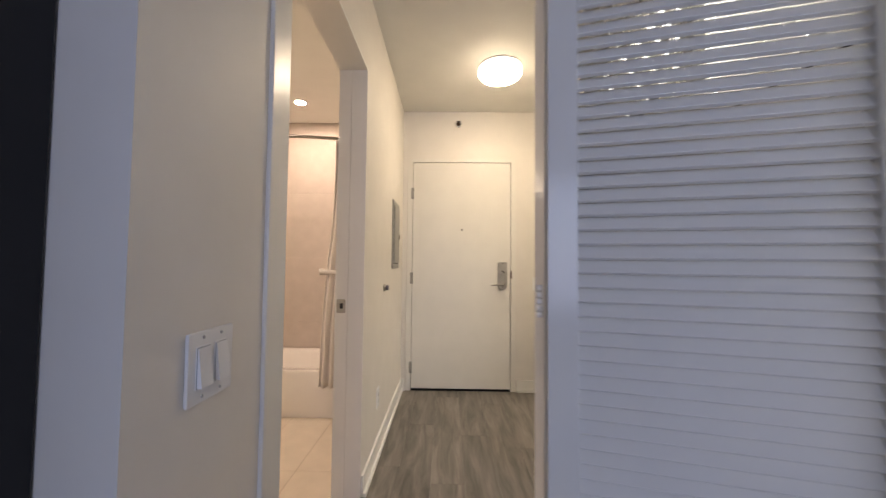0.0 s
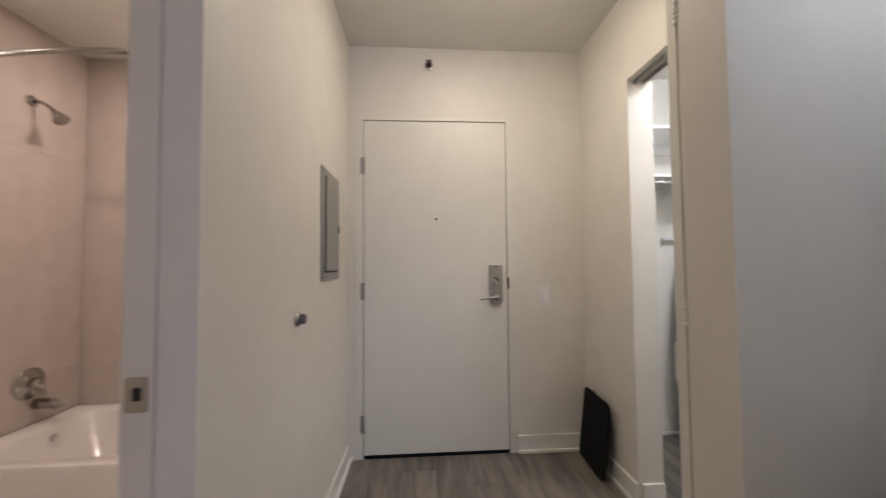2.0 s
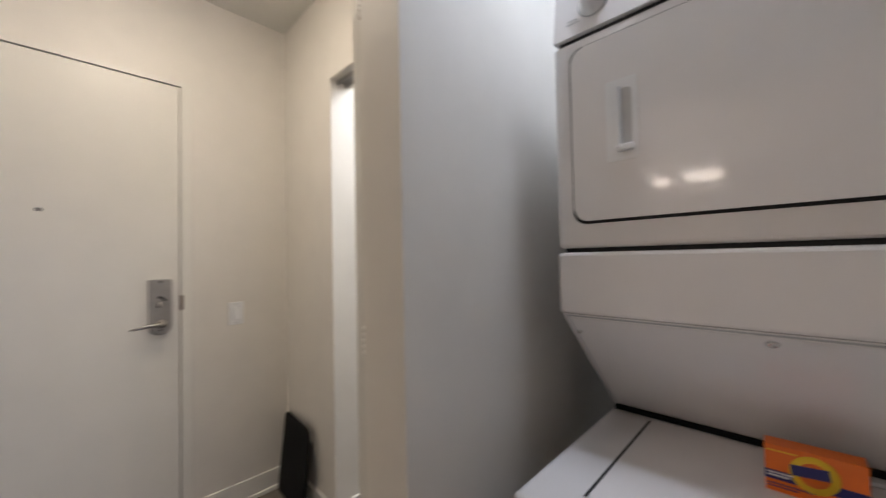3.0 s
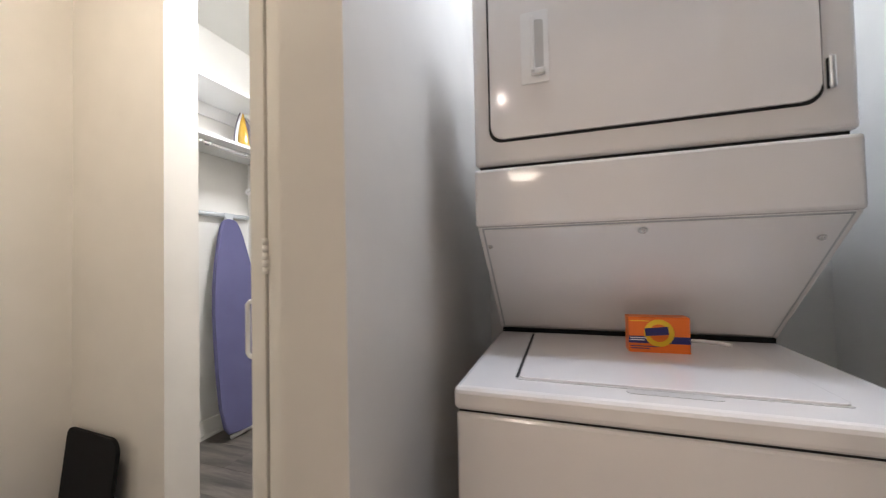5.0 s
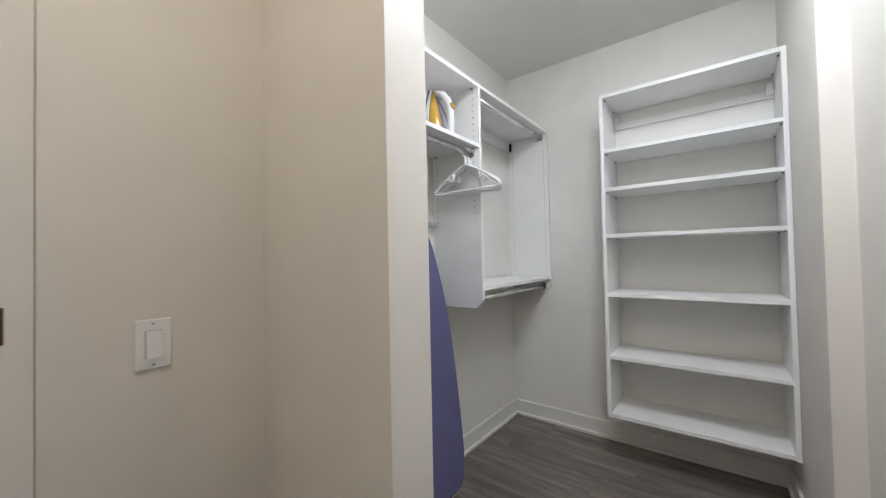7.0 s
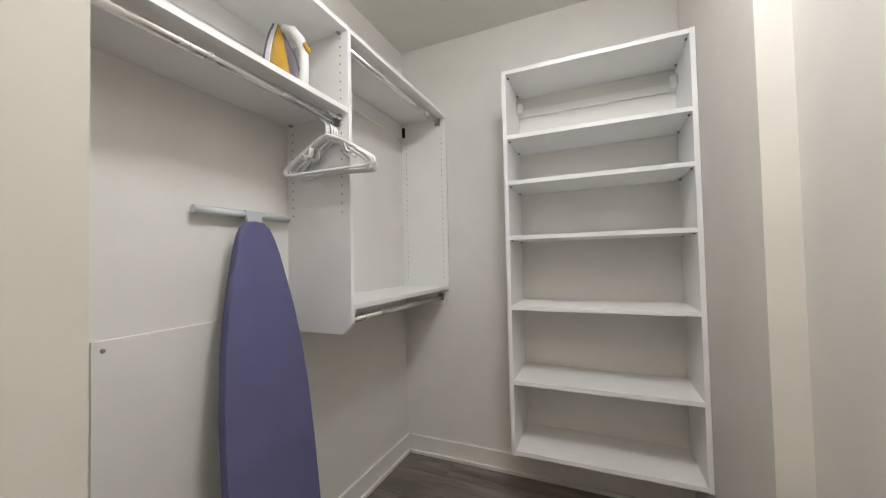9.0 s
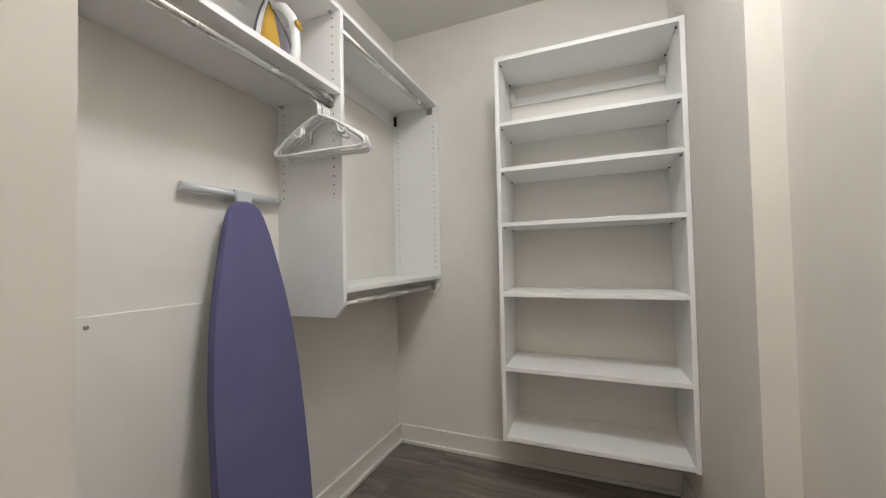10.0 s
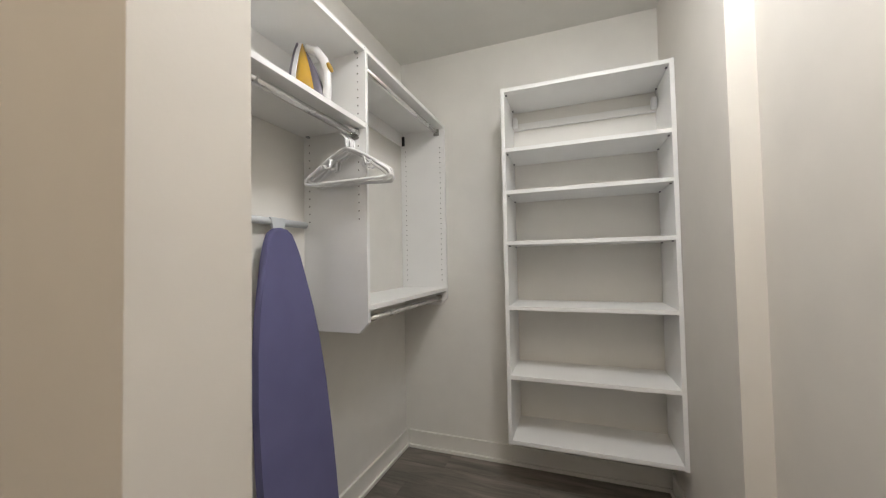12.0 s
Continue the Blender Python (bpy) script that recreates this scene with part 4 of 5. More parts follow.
def iron_loft(x0, depth, w, h, power):
    """A shell standing on its heel: half-round sections that shrink towards the tip."""
    bm = bmesh.new()
    rings = []
    for k in range(13):
        a = k / 12
        hw, dep = w * (1 - a ** 2.2) + 0.002, depth * (1 - a ** power) + 0.003
        rings.append([bm.verts.new(im @ Vector((x0 + dep * math.cos(t), hw * math.sin(t), 0.012 + (h - 0.012) * a))) for t in [math.pi * (q / 10 - 0.5) for q in range(11)]])
    for lo, hi in zip(rings, rings[1:]):
        for q in range(11):
            bm.faces.new((lo[q], lo[(q + 1) % 11], hi[(q + 1) % 11], hi[q])).smooth = q < 10
    bm.faces.new(rings[0][::-1])
    bm.faces.new(rings[-1])
    return bm


part("water_tank", iron_loft(-0.0385, 0.064, 0.052, 0.258, 1.6), M_AMBER, ir, "amber water tank")
part("side_panel", iron_loft(-0.036, 0.086, 0.026, 0.245, 1.8), M_IRONGREY, ir, "dark grey centre panel")
part("handle", tube([im @ Vector(p) for p in ((-0.02, 0, 0.24), (0.016, 0, 0.226), (0.044, 0, 0.19), (0.056, 0, 0.145), (0.057, 0, 0.09), (0.053, 0, 0.035), (0.03, 0, 0.016), (-0.02, 0, 0.014))], [0.014, 0.017, 0.017, 0.015, 0.015, 0.017, 0.02, 0.024], 14), M_PLASTIC, ir, "white handle")
part("steam_button", lathe([(0, 0), (0.018, 0), (0.018, 0.008), (0.01, 0.012), (0, 0.012)], im @ Matrix.Translation((0.064, 0, 0.16)) @ Matrix.Rotation(radians(70), 4, "Y"), 16), M_AMBER, ir, "amber button")
part("heel", solid(-0.06, 0.045, -0.05, 0.05, 0.0, 0.02, 0.006, im), M_PLASTIC, ir)


def hanger(x, y, z, turn, tilt):
    """A tubular plastic hanger on a rod along x; its shoulders spread along y."""
    t = thing("clothes_hanger", (x, y, z), "white plastic tube clothes hanger on the rod", "hanger", "hangers on the closet rod")
    m = pose(x, y, z, tilt, 0, turn)
    body = [(-0.02, -0.078), (-0.075, -0.106), (-0.17, -0.166), (-0.197, -0.186), (-0.202, -0.2), (-0.192, -0.21), (-0.17, -0.212), (0, -0.212), (0.17, -0.212), (0.192, -0.21), (0.202, -0.2), (0.197, -0.186), (0.17, -0.166), (0.075, -0.106), (0.02, -0.078), (0, -0.072)]
    part("frame", tube([m @ Vector((0, 0.87 * a, 0.9 * b)) for a, b in body], 0.006, 8, True), M_PLASTIC, t)
    hook = [(0.0, -0.074), (0.0, -0.03), (0.006, -0.02), (0.019, -0.008), (0.022, 0.006), (0.014, 0.019), (0.0, 0.023), (-0.014, 0.017), (-0.02, 0.004)]
    part("hook", tube([m @ Vector((0, a, b)) for a, b in hook], 0.0046, 8), M_PLASTIC, t)
    for s in (-1, 1):
        part("strap_hook", tube([m @ Vector((0, 0.87 * s * a, 0.9 * b)) for a, b in ((0.115, -0.132), (0.1, -0.152), (0.082, -0.146), (0.078, -0.112))], 0.0052, 6), M_PLASTIC, t)
    return t


for hx, ht, hr in ((2.466, 10, -3), (2.482, 2, 2.5), (2.497, -5, -1.5), (2.512, 6, 1.5), (2.524, -2, 0.5)):
    hanger(hx - 0.006, SF + 0.05, 1.6785, ht, hr)

# ---- bathroom ----
# tub alcove
tb = thing("bathtub", (-0.85, -0.25, 0), "white alcove bathtub with a plain apron", "bathtub")
TX0, TX1, TY0, TY1, TZ = ALC_W + 0.002, BATH_E - 0.003, -0.607, BATH_N - 0.002, 0.342
bm = bmesh.new()


def ring(x0, x1, y0, y1, z, r):
    return [bm.verts.new((x, y, z)) for x, y in rounded(x0, x1, y0, y1, r, 6)]


rings = [ring(TX0, TX1, TY0, TY1, 0.001, 0.004), ring(TX0, TX1, TY0, TY1, TZ - 0.012, 0.004), ring(TX0 + 0.004, TX1 - 0.004, TY0 + 0.006, TY1 - 0.004, TZ, 0.008), ring(TX0 + 0.085, TX1 - 0.075, TY0 + 0.075, TY1 - 0.06, TZ, 0.1), ring(TX0 + 0.1, TX1 - 0.095, TY0 + 0.09, TY1 - 0.075, TZ - 0.02, 0.11), ring(TX0 + 0.16, TX1 - 0.24, TY0 + 0.13, TY1 - 0.11, 0.09, 0.13), ring(TX0 + 0.22, TX1 - 0.32, TY0 + 0.18, TY1 - 0.16, 0.065, 0.1)]
for a, c in zip(rings, rings[1:]):
    n = len(a)
    for i in range(n):
        f = bm.faces.new((a[i], a[(i + 1) % n], c[(i + 1) % n], c[i]))
        f.smooth = True
bm.faces.new(rings[-1])
tub = part("tub_shell", bm, M_TUB, tb)
es = tub.modifiers.new("edges", "EDGE_SPLIT")
es.split_angle = radians(55)
part("overflow_plate", lathe([(0, 0.0), (0.033, 0.0), (0.033, 0.004), (0.026, 0.01), (0, 0.011)], Matrix.Translation((ALC_W + 0.118, -0.16, 0.255)) @ Matrix.Rotation(radians(78), 4, "Y"), 24), M_CHROME, tb, "chrome overflow plate")

# large-format wall tiles
tw = new("wall_tiles")
tagged(tw, "glossy beige large-format wall tiles round the tub", "wall tiles", kind="structure")
tile_rows = [(TZ + 0.001, 0.587), (0.588, 1.197), (1.198, 1.807), (1.808, Z_BATH - 0.0005)]

# shower and bath fittings
vx = ALC_W
sh = thing("wall_shower", (vx, -0.215, 2.07), "chrome shower head on a short arm", "shower head")
part("flange", lathe([(0, 0), (0.03, 0), (0.03, 0.003), (0.018, 0.012), (0.011, 0.014), (0, 0.014)], Matrix.Translation((vx + 0.0005, -0.215, 2.075)) @ Matrix.Rotation(radians(90), 4, "Y"), 24), M_CHROMED, sh)
part("arm", tube([(vx + 0.012, -0.215, 2.075), (vx + 0.05, -0.215, 2.07), (vx + 0.09, -0.215, 2.045), (vx + 0.115, -0.215, 2.02)], 0.0095, 12), M_CHROMED, sh)
part("head", lathe([(0, 0), (0.012, 0.0), (0.016, 0.018), (0.024, 0.03), (0.036, 0.06), (0.038, 0.07), (0.03, 0.073), (0, 0.072)], Matrix.Translation((vx + 0.112, -0.215, 2.024)) @ Matrix.Rotation(radians(140), 4, "Y"), 24), M_CHROMED, sh)
vv = thing("bath_valve", (vx, -0.18, 0.565), "round chrome bath valve with lever", "tap")
part("escutcheon", lathe([(0, 0), (0.082, 0), (0.082, 0.003), (0.07, 0.009), (0.045, 0.013), (0.04, 0.02), (0, 0.02)], Matrix.Translation((vx + 0.0005, -0.18, 0.565)) @ Matrix.Rotation(radians(90), 4, "Y"), 32), M_CHROMED, vv)
part("valve_stem", lathe([(0, 0.02), (0.03, 0.02), (0.027, 0.05), (0.02, 0.056), (0, 0.056)], Matrix.Translation((vx, -0.18, 0.565)) @ Matrix.Rotation(radians(90), 4, "Y"), 24), M_CHROMED, vv)
part("lever", tube([(vx + 0.05, -0.18, 0.565), (vx + 0.062, -0.175, 0.535), (vx + 0.07, -0.171, 0.5)], [0.011, 0.009, 0.006], 10), M_CHROMED, vv)
sq = thing("bath_spout", (vx, -0.14, 0.43), "short chrome bath spout on the tile wall", "tap")
part("spout", tube([(vx + 0.0005, -0.14, 0.445), (vx + 0.05, -0.14, 0.447), (vx + 0.1, -0.14, 0.44), (vx + 0.128, -0.14, 0.428), (vx + 0.133, -0.14, 0.415)], [0.03, 0.028, 0.025, 0.022, 0.02], 16), M_CHROMED, sq)
# curved rod
cr = thing("shower_curtain_rod", (vx, -0.58, 2.077), "curved chrome shower curtain rod", "curtain rod")
xa, xb = vx + 0.001, BATH_E - 0.001
part("rod", tube([(xa + (xb - xa) * k / 24, -0.58 - 0.13 * math.sin(math.pi * k / 24), 2.077) for k in range(25)], 0.0125, 12), M_CHROMED, cr)
for x, s in ((xa - 0.0005, 90), (xb + 0.0005, -90)):
    part("flange", lathe([(0, 0), (0.042, 0), (0.042, 0.004), (0.03, 0.016), (0.016, 0.03), (0, 0.03)], Matrix.Translation((x, -0.58, 2.077)) @ Matrix.Rotation(radians(s), 4, "Y"), 24), M_CHROMED, cr)
# curtain drawn aside and tied
cu = thing("shower_curtain", (-0.3, -0.66, 0.25), "white shower curtain drawn aside and tied", "curtain")
bm = bmesh.new()
grid = []
for j in range(31):
    z = 0.25 + (2.05 - 0.25) * j / 30
    pinch = math.exp(-((z - 1.08) / 0.28) ** 2)
    row = []
    for i in range(61):
        u = i / 60
        x0 = -0.445 - 0.01 * math.sin(z * 3) + 0.03 * (z - 1.0) + (0.035 if z > 1.1 else -0.01) * (1 - pinch) * 0.6
        x = x0 + u * (-0.14 - x0)
        y = -0.665 + (0.028 - 0.014 * pinch) * math.sin(u * 40 + 0.4 * math.sin(z * 2.3)) - 0.03 * math.sin(math.pi * (x + 1.52) / 1.4)
        row.append(bm.verts.new((x, y, z)))
    grid.append(row)
for a, c in zip(grid, grid[1:]):
    for i in range(60):
        bm.faces.new((a[i], a[i + 1], c[i + 1], c[i])).smooth = True
cur = part("cloth", bm, M_CLOTH, cu)
sd = cur.modifiers.new("thick", "SOLIDIFY")
sd.thickness = 0.002
part("tie", tube([(-0.475, -0.7, 1.08), (-0.49, -0.66, 1.09), (-0.455, -0.625, 1.085), (-0.3, -0.62, 1.08), (-0.15, -0.64, 1.08), (-0.15, -0.71, 1.08), (-0.3, -0.725, 1.08)], 0.018, 10, True), M_CLOTH, cu, "bunched white tie")
for k in range(7):
    x = -0.42 + k * 0.043
    part("ring", tube([(x, -0.58 - 0.13 * math.sin(math.pi * (x - xa) / (xb - xa)) + 0.022 * math.cos(a), 2.066 + 0.026 * math.sin(a)) for a in [q * math.pi / 6 for q in range(12)]], 0.002, 6, True), M_CHROME, cu)

# downlight and vent
for dx, dy, lab in ((-0.81, -0.34, "small round recessed downlight over the tub"), (-1.0, -1.35, "small round recessed downlight over the bathroom floor")):
    dl = thing("recessed_downlight", (dx, dy, Z_BATH), lab, "downlight")
    part("trim_ring", lathe([(0.042, -0.001), (0.062, -0.0005), (0.064, -0.004), (0.05, -0.007), (0.042, -0.004)], Matrix.Translation((dx, dy, Z_BATH)), 32), M_PLASTIC, dl)
    part("lens", lathe([(0, -0.005), (0.0425, -0.0045)], Matrix.Translation((dx, dy, Z_BATH)), 32), M_GLOWBATH, dl, "glowing lens")
vt = thing("air_vent", (-1.95, PIER_Y, 2.13), "white louvred air vent grille", "vent")
vf = part("frame", boxes((-2.1, -1.807, PIER_Y - 0.008, PIER_Y - 0.0005, 2.125, 2.15), (-2.1, -1.807, PIER_Y - 0.008, PIER_Y - 0.0005, 2.31, 2.335), (-2.1, -2.075, PIER_Y - 0.008, PIER_Y - 0.0005, 2.15, 2.31), (-1.832, -1.807, PIER_Y - 0.008, PIER_Y - 0.0005, 2.15, 2.31)), M_PLASTIC, vt)
part("backing", boxes((-2.075, -1.832, PIER_Y - 0.0015, PIER_Y - 0.0006, 2.15, 2.31)), M_GAP, vt)
vme = mesh_of("slat", solid(-2.075, -1.832, -0.0012, 0.0012, -0.0052, 0.0052, 0, Matrix.Rotation(radians(35), 4, "X")), M_PLASTIC)
for k in range(12):
    o = new("slat", vme)
    o.parent = vt
    o.matrix_parent_inverse = Matrix.Translation(-vt.location)
    o.location = (0, PIER_Y - 0.0075, 2.157 + k * 0.0133)

# vanity
VX, VY1, VY0, VZ = -1.65, -0.672, -1.9, 0.795
vn = thing("vanity_cabinet", (-1.92, -1.3, 0), "weathered grey wood vanity with drawers and doors", "vanity")
part("carcass", boxes((BATH_W + 0.002, VX - 0.02, VY0, VY1, 0.1, VZ), (BATH_W + 0.002, VX - 0.08, VY0 + 0.002, VY1 - 0.002, 0.001, 0.1)), M_VANITY, vn)
part("apron_front", solid(VX - 0.0195, VX, VY0 + 0.002, VY1 - 0.002, 0.668, VZ - 0.002, 0.0012), M_VANITY, vn)
for z0, z1 in ((0.492, 0.664), (0.318, 0.488), (0.135, 0.314)):
    d = part("drawer_front", solid(VX - 0.0195, VX, -0.985, VY1 - 0.002, z0, z1, 0.0012), M_VANITY, vn)
    zc = (z0 + z1) / 2 + 0.02
    part("handle", tube([(VX, -0.9, zc), (VX + 0.026, -0.9, zc), (VX + 0.03, -0.885, zc), (VX + 0.03, -0.745, zc), (VX + 0.026, -0.73, zc), (VX, -0.73, zc)], 0.0045, 8), M_NICKEL, d, "slim satin bar handle")
for y0, y1, hy in ((-1.235, -0.989, -1.2), (-1.485, -1.239, -1.275), (-1.9, -1.489, -1.55)):
    d = part("cabinet_door", solid(VX - 0.0195, VX, y0, y1, 0.135, 0.664, 0.0012), M_VANITYV, vn)
    part("handle", tube([(VX, hy, 0.4), (VX + 0.026, hy, 0.4), (VX + 0.03, hy, 0.415), (VX + 0.03, hy, 0.565), (VX + 0.026, hy, 0.58), (VX, hy, 0.58)], 0.0045, 8), M_NICKEL, d, "slim satin bar handle")
ct = thing("vanity_worktop", (-1.92, -1.3, VZ), "white quartz vanity worktop with backsplash", "worktop")
part("slab", solid(BATH_W + 0.001, VX + 0.022, VY0 - 0.01, PIER_Y - 0.001, VZ + 0.0005, VZ + 0.024, 0.003), M_QUARTZ, ct)
part("backsplash", solid(BATH_W + 0.001, BATH_W + 0.02, VY0 - 0.01, PIER_Y - 0.021, VZ + 0.0245, VZ + 0.1, 0.002), M_QUARTZ, ct)
part("side_splash", solid(BATH_W + 0.001, VX + 0.014, PIER_Y - 0.02, PIER_Y - 0.001, VZ + 0.0245, VZ + 0.1, 0.002), M_QUARTZ, ct)
part("basin_rim", lathe([(0.2, 0.0), (0.205, 0.003), (0.19, 0.004), (0.17, 0.0015), (0.0, 0.001)], Matrix.Translation((-1.91, -1.28, VZ + 0.0242)) @ Matrix.Diagonal((0.8, 1.1, 1, 1)), 40), M_TUB, ct, "white oval basin")
fc = thing("basin_tap", (-2.12, -1.28, VZ + 0.025), "dark bronze basin tap with two handles", "tap")
for y, h in ((-1.11, 0.11), (-1.02, 0.105)):
    part("handle", tube([(-2.1, y, VZ + 0.0245), (-2.1, y, VZ + 0.025 + h * 0.6), (-2.1, y, VZ + 0.025 + h)], [0.013, 0.011, 0.013], 14), M_BRONZE, fc)
part("spout", tube([(-2.11, -1.28, VZ + 0.0245), (-2.11, -1.28, VZ + 0.13), (-2.09, -1.28, VZ + 0.16), (-2.03, -1.28, VZ + 0.165), (-1.99, -1.28, VZ + 0.14)], 0.012, 12), M_BRONZE, fc)
# mirror
mr = thing("framed_mirror", (BATH_W, -1.3, 0.95), "wall mirror in a weathered wood frame", "mirror")
MY1, MY0, MZ0, MZ1, FW = -0.735, -1.95, 0.955, 2.09, 0.085
part("frame_side", solid(BATH_W + 0.0005, BATH_W + 0.03, MY1 - FW, MY1, MZ0, MZ1, 0.004), M_VANITYV, mr)
part("frame_side", solid(BATH_W + 0.0005, BATH_W + 0.03, MY0, MY0 + FW, MZ0, MZ1, 0.004), M_VANITYV, mr)
part("frame_top", solid(BATH_W + 0.0005, BATH_W + 0.03, MY0 + FW, MY1 - FW, MZ1 - 0.17, MZ1, 0.004), M_VANITY, mr)
part("frame_bottom", solid(BATH_W + 0.0005, BATH_W + 0.03, MY0 + FW, MY1 - FW, MZ0, MZ0 + 0.07, 0.004), M_VANITY, mr)
part("glass", boxes((BATH_W + 0.001, BATH_W + 0.012, MY0 + FW, MY1 - FW, MZ0 + 0.07, MZ1 - 0.17)), M_MIRROR, mr, "silver mirror glass")
sc = thing("vanity_light", (BATH_W + 0.06, -1.2, 2.0), "tubular white vanity light, switched on", "wall lamp")
part("back_bar", solid(BATH_W + 0.031, BATH_W + 0.045, -1.6, -0.88, 1.965, 2.045, 0.003), M_NICKEL, sc)
for ya, yb in ((-1.15, -0.845), (-1.6, -1.29)):
    part("tube", tube([(BATH_W + 0.085, ya, 2.005), (BATH_W + 0.085, ya + 0.012, 2.005), (BATH_W + 0.085, yb - 0.045, 2.005), (BATH_W + 0.085, yb - 0.015, 2.005), (BATH_W + 0.085, yb, 2.005)], [0.03, 0.038, 0.038, 0.034, 0.02], 20), M_GLOWSCONCE, sc, "glowing glass tube")
part("collar", tube([(BATH_W + 0.045, -1.23, 2.005), (BATH_W + 0.06, -1.23, 2.005)], 0.02, 16), M_NICKEL, sc)
# plant
pl = thing("potted_plant", (-2.08, -0.775, VZ + 0.024), "small faux plant in a white square pot", "plant")
px, py, pz = -2.08, -0.775, VZ + 0.0245
part("pot", slab(rounded(-0.045, 0.045, -0.045, 0.045, 0.012, 4), 0.09, 0.004, Matrix.Translation((px, py, pz))), M_POT, pl)
rng = random.Random(5)
bm, bf = bmesh.new(), bmesh.new()
for k in range(150):
    a, e, r = rng.uniform(0, 6.283), rng.uniform(-0.1, 1.3), rng.uniform(0.04, 0.105)
    c = Vector((px + r * math.cos(a) * math.cos(e) * 0.85, py + r * math.sin(a) * math.cos(e), pz + 0.1 + r * math.sin(e) * 0.9))
    m = Matrix.Translation(c) @ Euler((rng.uniform(-1, 1), rng.uniform(-1, 1), a)).to_matrix().to_4x4()
    s = rng.uniform(0.01, 0.02)
    tgt = bf if k % 5 == 0 else bm
    v = [tgt.verts.new(m @ Vector(p)) for p in ((0, -s * 0.5, 0), (s, 0, s * 0.25), (2 * s, -0.1 * s, 0), (s, s * 0.1, -0.05 * s), (s, -s * 0.9, s * 0.2))]
    tgt.faces.new((v[0], v[4], v[2], v[1]))
    tgt.faces.new((v[0], v[1], v[3]))
part("foliage", bm, M_LEAF, pl, "grey-green leaves")
part("blossoms", bf, M_PETAL, pl, "cream blossoms")
for k in range(9):
    a = k * 0.7
    part("stem", tube([(px, py, pz + 0.08), (px + 0.03 * math.cos(a), py + 0.03 * math.sin(a), pz + 0.12), (px + 0.06 * math.cos(a), py + 0.06 * math.sin(a), pz + 0.16)], 0.0013, 5), M_LEAF, pl)
switch_plate("power_outlet", pose(-2.05, PIER_Y - 0.0005, 0.99), 1, "white power outlet beside the vanity mirror", False)
# bath mat
bmt = thing("bath_mat", (-1.35, -1.2, 0.0), "white cotton bath mat on the tiles", "bath mat")
part("mat", slab(rounded(-0.25, 0.25, -0.4, 0.4, 0.05, 5), 0.014, 0.005, pose(-1.49, -1.22, 0.001, 0, 0, 2)), M_CLOTH, bmt)
# pocket door keeper
ks = thing("pocket_door_keeper", (-0.083, JAMB_N, 0.935), "satin square latch keeper on the jamb", "latch")
part("plate", slab(rounded(-0.022, 0.022, -0.034, 0.034, 0.006, 3), 0.0025, 0.0008, on_south(-0.084, JAMB_N - 0.0082, 0.937)), M_NICKEL, ks)
part("slot", slab(rounded(-0.008, 0.009, -0.012, 0.014, 0.004, 3), 0.0006, 0, on_south(-0.082, JAMB_N - 0.0108, 0.937)), M_GAP, ks)
# pier foot tile and corner edge
structure("trim_pier_base", boxes((VX - 0.05, ALC_W + 0.001, PIER_Y - 0.009, PIER_Y - 0.0005, 0.0, 0.105)), M_TILEWALL, "beige tile skirting on the wall pier", "skirting")
structure("trim_tile_edge", boxes((ALC_W - 0.011, ALC_W + 0.003, PIER_Y - 0.004, PIER_Y + 0.003, 0.106, Z_BATH - 0.001)), M_WALL_W, "pale tile edge trim", "tile trim")

# tall black refrigerator beside the hall wall
rf = thing("refrigerator", (-0.5, -3.2, 0), "tall black refrigerator at the hall corner", "refrigerator")
part("body", solid(-0.8, -0.068, -3.5, LIV_N - 0.004, 0.03, 1.85, 0.001), M_BLACKGLOSS, rf)
for z0, z1 in ((0.06, 0.6), (0.61, 1.845)):
    d = part("door", solid(-0.799, -0.0685, -3.56, -3.5005, z0, z1, 0.002), M_BLACKGLOSS, rf)
    part("handle", tube([(-0.2, -3.56, z0 + 0.08), (-0.2, -3.6, z0 + 0.1), (-0.2, -3.6, z1 - 0.1), (-0.2, -3.56, z1 - 0.08)], 0.011, 8), M_BLACKGLOSS, d)
for x in (-0.8, -0.2):
    part("foot", lathe([(0, 0), (0.025, 0), (0.025, 0.031), (0, 0.031)], Matrix.Translation((x, -3.2, 0)), 12), M_BLACK, rf)

# ---- floors, plank by plank and tile by tile ----
fl = new("floor")
tagged(fl, "grey-brown wood-look vinyl plank floor", "floor", kind="structure")
PW, PL, GAP = 0.182, 1.22, 0.0006
plank_meshes = {}


def plank(x0, x1, y0, y1):
    w, l = round(x1 - x0, 4), round(y1 - y0, 4)
    if w < 0.006 or l < 0.01:
        return
    if (w, l) not in plank_meshes:
        plank_meshes[(w, l)] = mesh_of("plank", solid(0, w - GAP, 0, l - GAP, -0.0075, 0, 0.0006, None, 1), M_PLANK)
    o = new("plank", plank_meshes[(w, l)])
    o.parent = fl
    o.location = (x0, y0, 0)


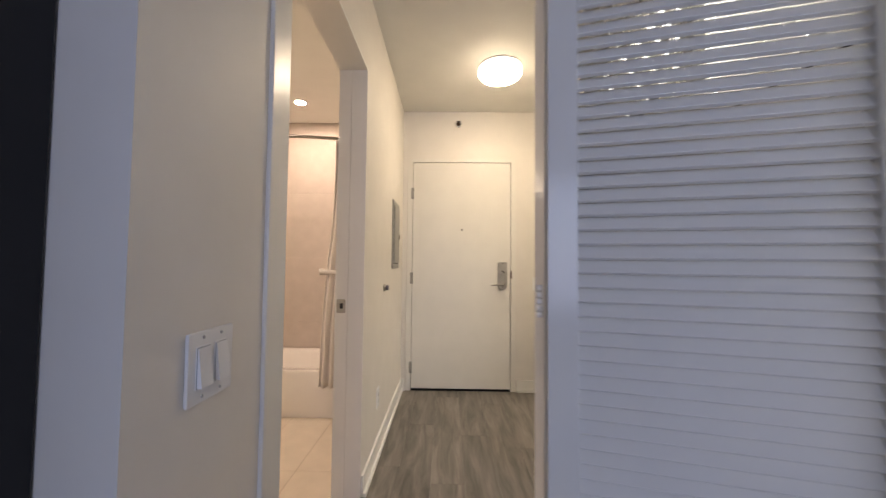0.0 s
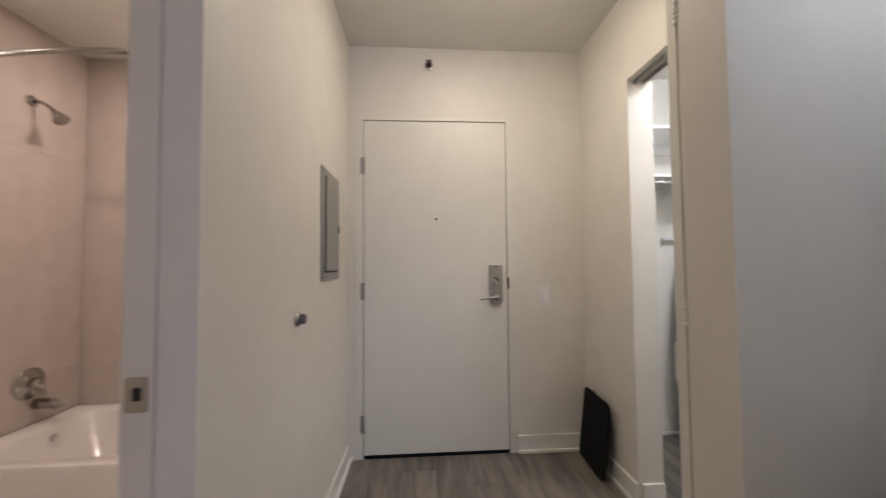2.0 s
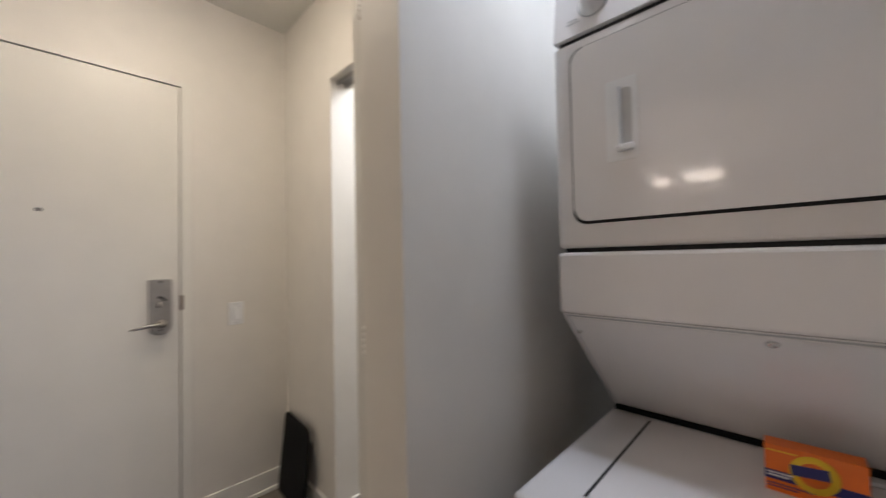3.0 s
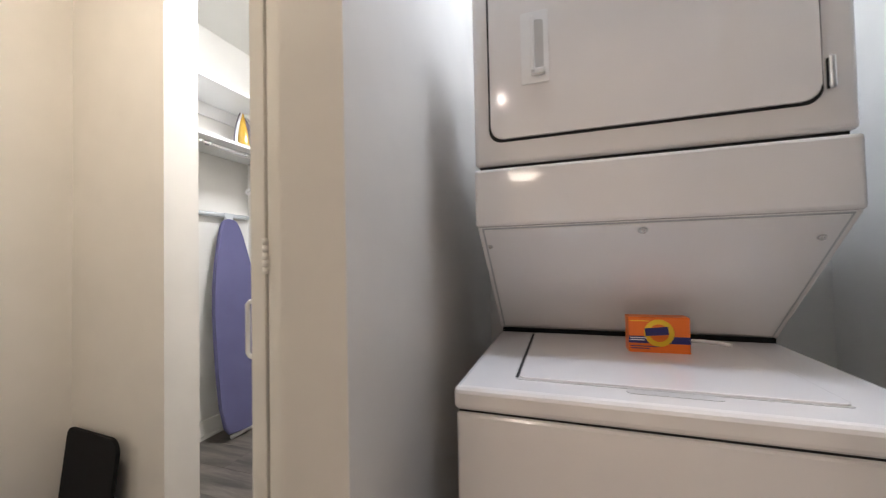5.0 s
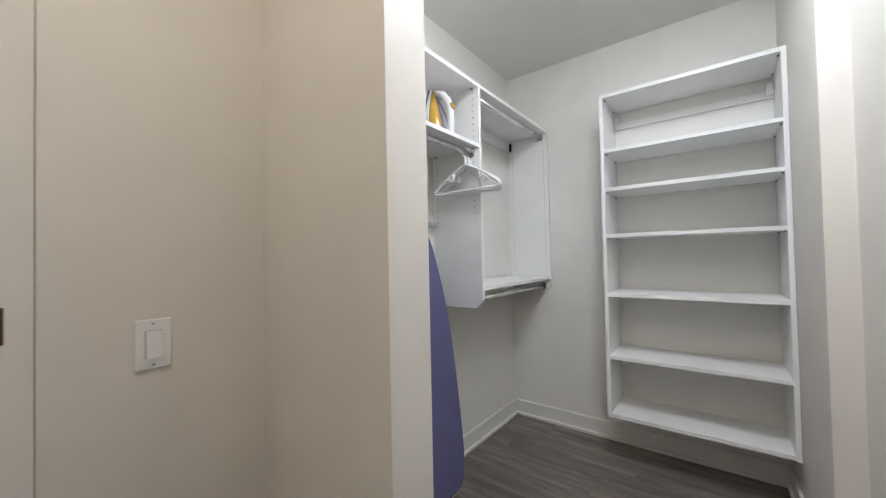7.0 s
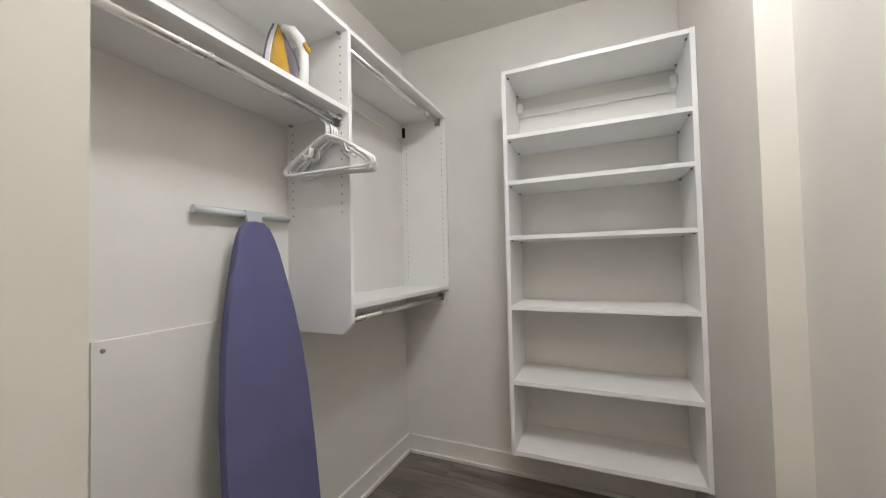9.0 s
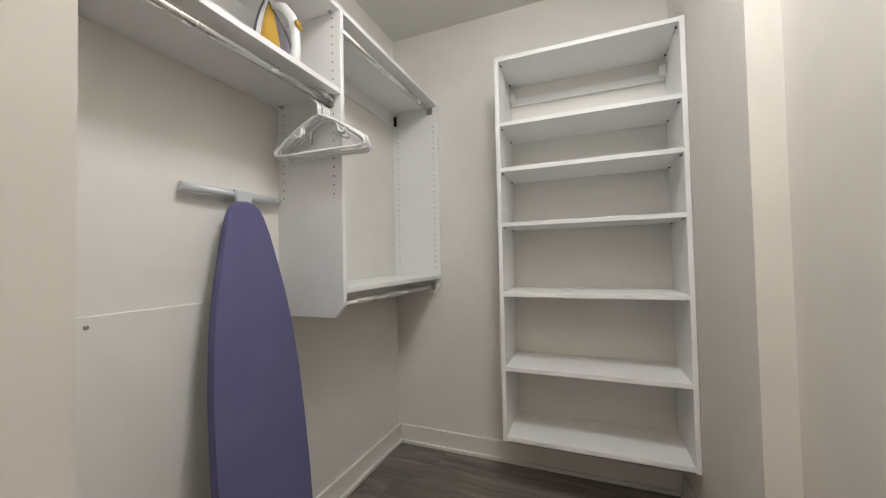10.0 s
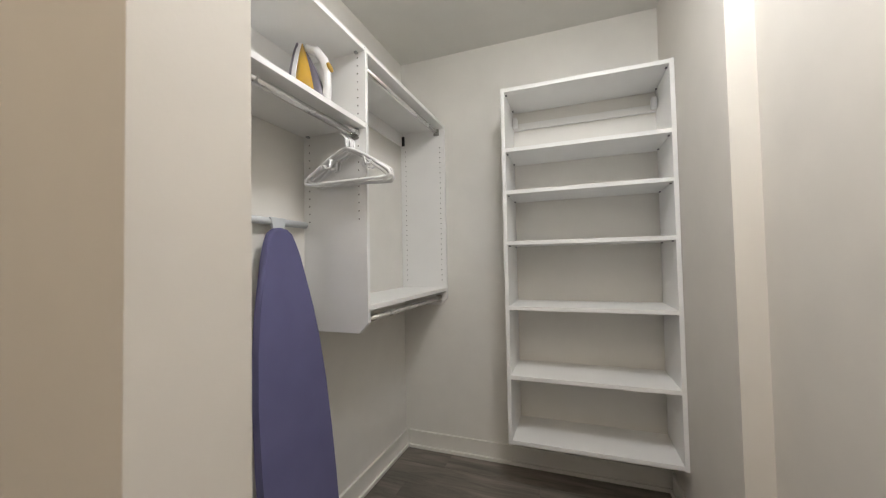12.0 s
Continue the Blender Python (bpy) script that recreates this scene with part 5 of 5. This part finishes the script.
def lay(x0, x1, y0, y1):
    """Rows of planks along y in one rectangle, on one common grid."""
    k = math.floor(x0 / PW)
    while k * PW < x1:
        a, c = max(x0, k * PW), min(x1, (k + 1) * PW)
        off = (k * 0.437) % 1.0 * PL
        j = math.floor((y0 - off) / PL)
        while off + j * PL < y1:
            plank(a, c, max(y0, off + j * PL), min(y1, off + (j + 1) * PL))
            j += 1
        k += 1


lay(-0.02, HALL_E + 0.0, JAMB_N + 0.0, 0.06)
lay(HALL_E, CLOSET_E, -1.5, CLOSET_N)
lay(-0.02, HALL_E, LIV_N, JAMB_N)
lay(HALL_E, LAU_E, LAU_S, PART_S)
lay(-3.0, 3.5, -5.2, LIV_N)
structure("floor_living", boxes((-3.0, 3.5, -7.0, -5.2, -0.0075, 0)), M_PLANK, "grey-brown plank floor of the living room", "floor")

bf = new("floor_tiles")
tagged(bf, "cream ceramic bathroom floor tiles with pale grout", "floor", kind="structure")
structure("floor_grout", boxes((BATH_W, -0.02, LIV_N + 0.1, BATH_N, -0.0076, -0.0016)), M_GROUT, "tile grout bed", "floor")
tmesh = mesh_of("tile", solid(0.0015, 0.3035, 0.0015, 0.6085, -0.0072, 0, 0.001, None, 1), M_TILEFLOOR)
for i in range(7):
    for j in range(4):
        o = new("tile", tmesh)
        o.parent = bf
        o.location = (-0.08 - 0.305 * (i + 1), -0.058 - 0.61 * (j + 1), 0)
# wall tiles: back wall and faucet wall
wmeshes = {}


def wtile(axis, a0, a1, z0, z1):
    w, h = round(a1 - a0, 4), round(z1 - z0, 4)
    key = (axis, w, h)
    if key not in wmeshes:
        wmeshes[key] = mesh_of("tile", solid(0, w - 0.0016, -0.011, 0, 0, h + 0.0006, 0.0005, None, 1) if axis == "y" else solid(0, 0.011, 0, w - 0.0016, 0, h + 0.0006, 0.0005, None, 1), M_TILEWALL)
    o = new("tile", wmeshes[key])
    o.parent = tw
    o.location = (a0, BATH_N + 0.011, z0) if axis == "y" else (ALC_W - 0.011, a0, z0)


for z0, z1 in tile_rows:
    wtile("y", ALC_W, BATH_E, z0, z1)
    wtile("x", PIER_Y + 0.004, BATH_N - 0.0005, z0, z1)
wtile("x", PIER_Y + 0.004, TY0 - 0.002, 0.0, TZ)
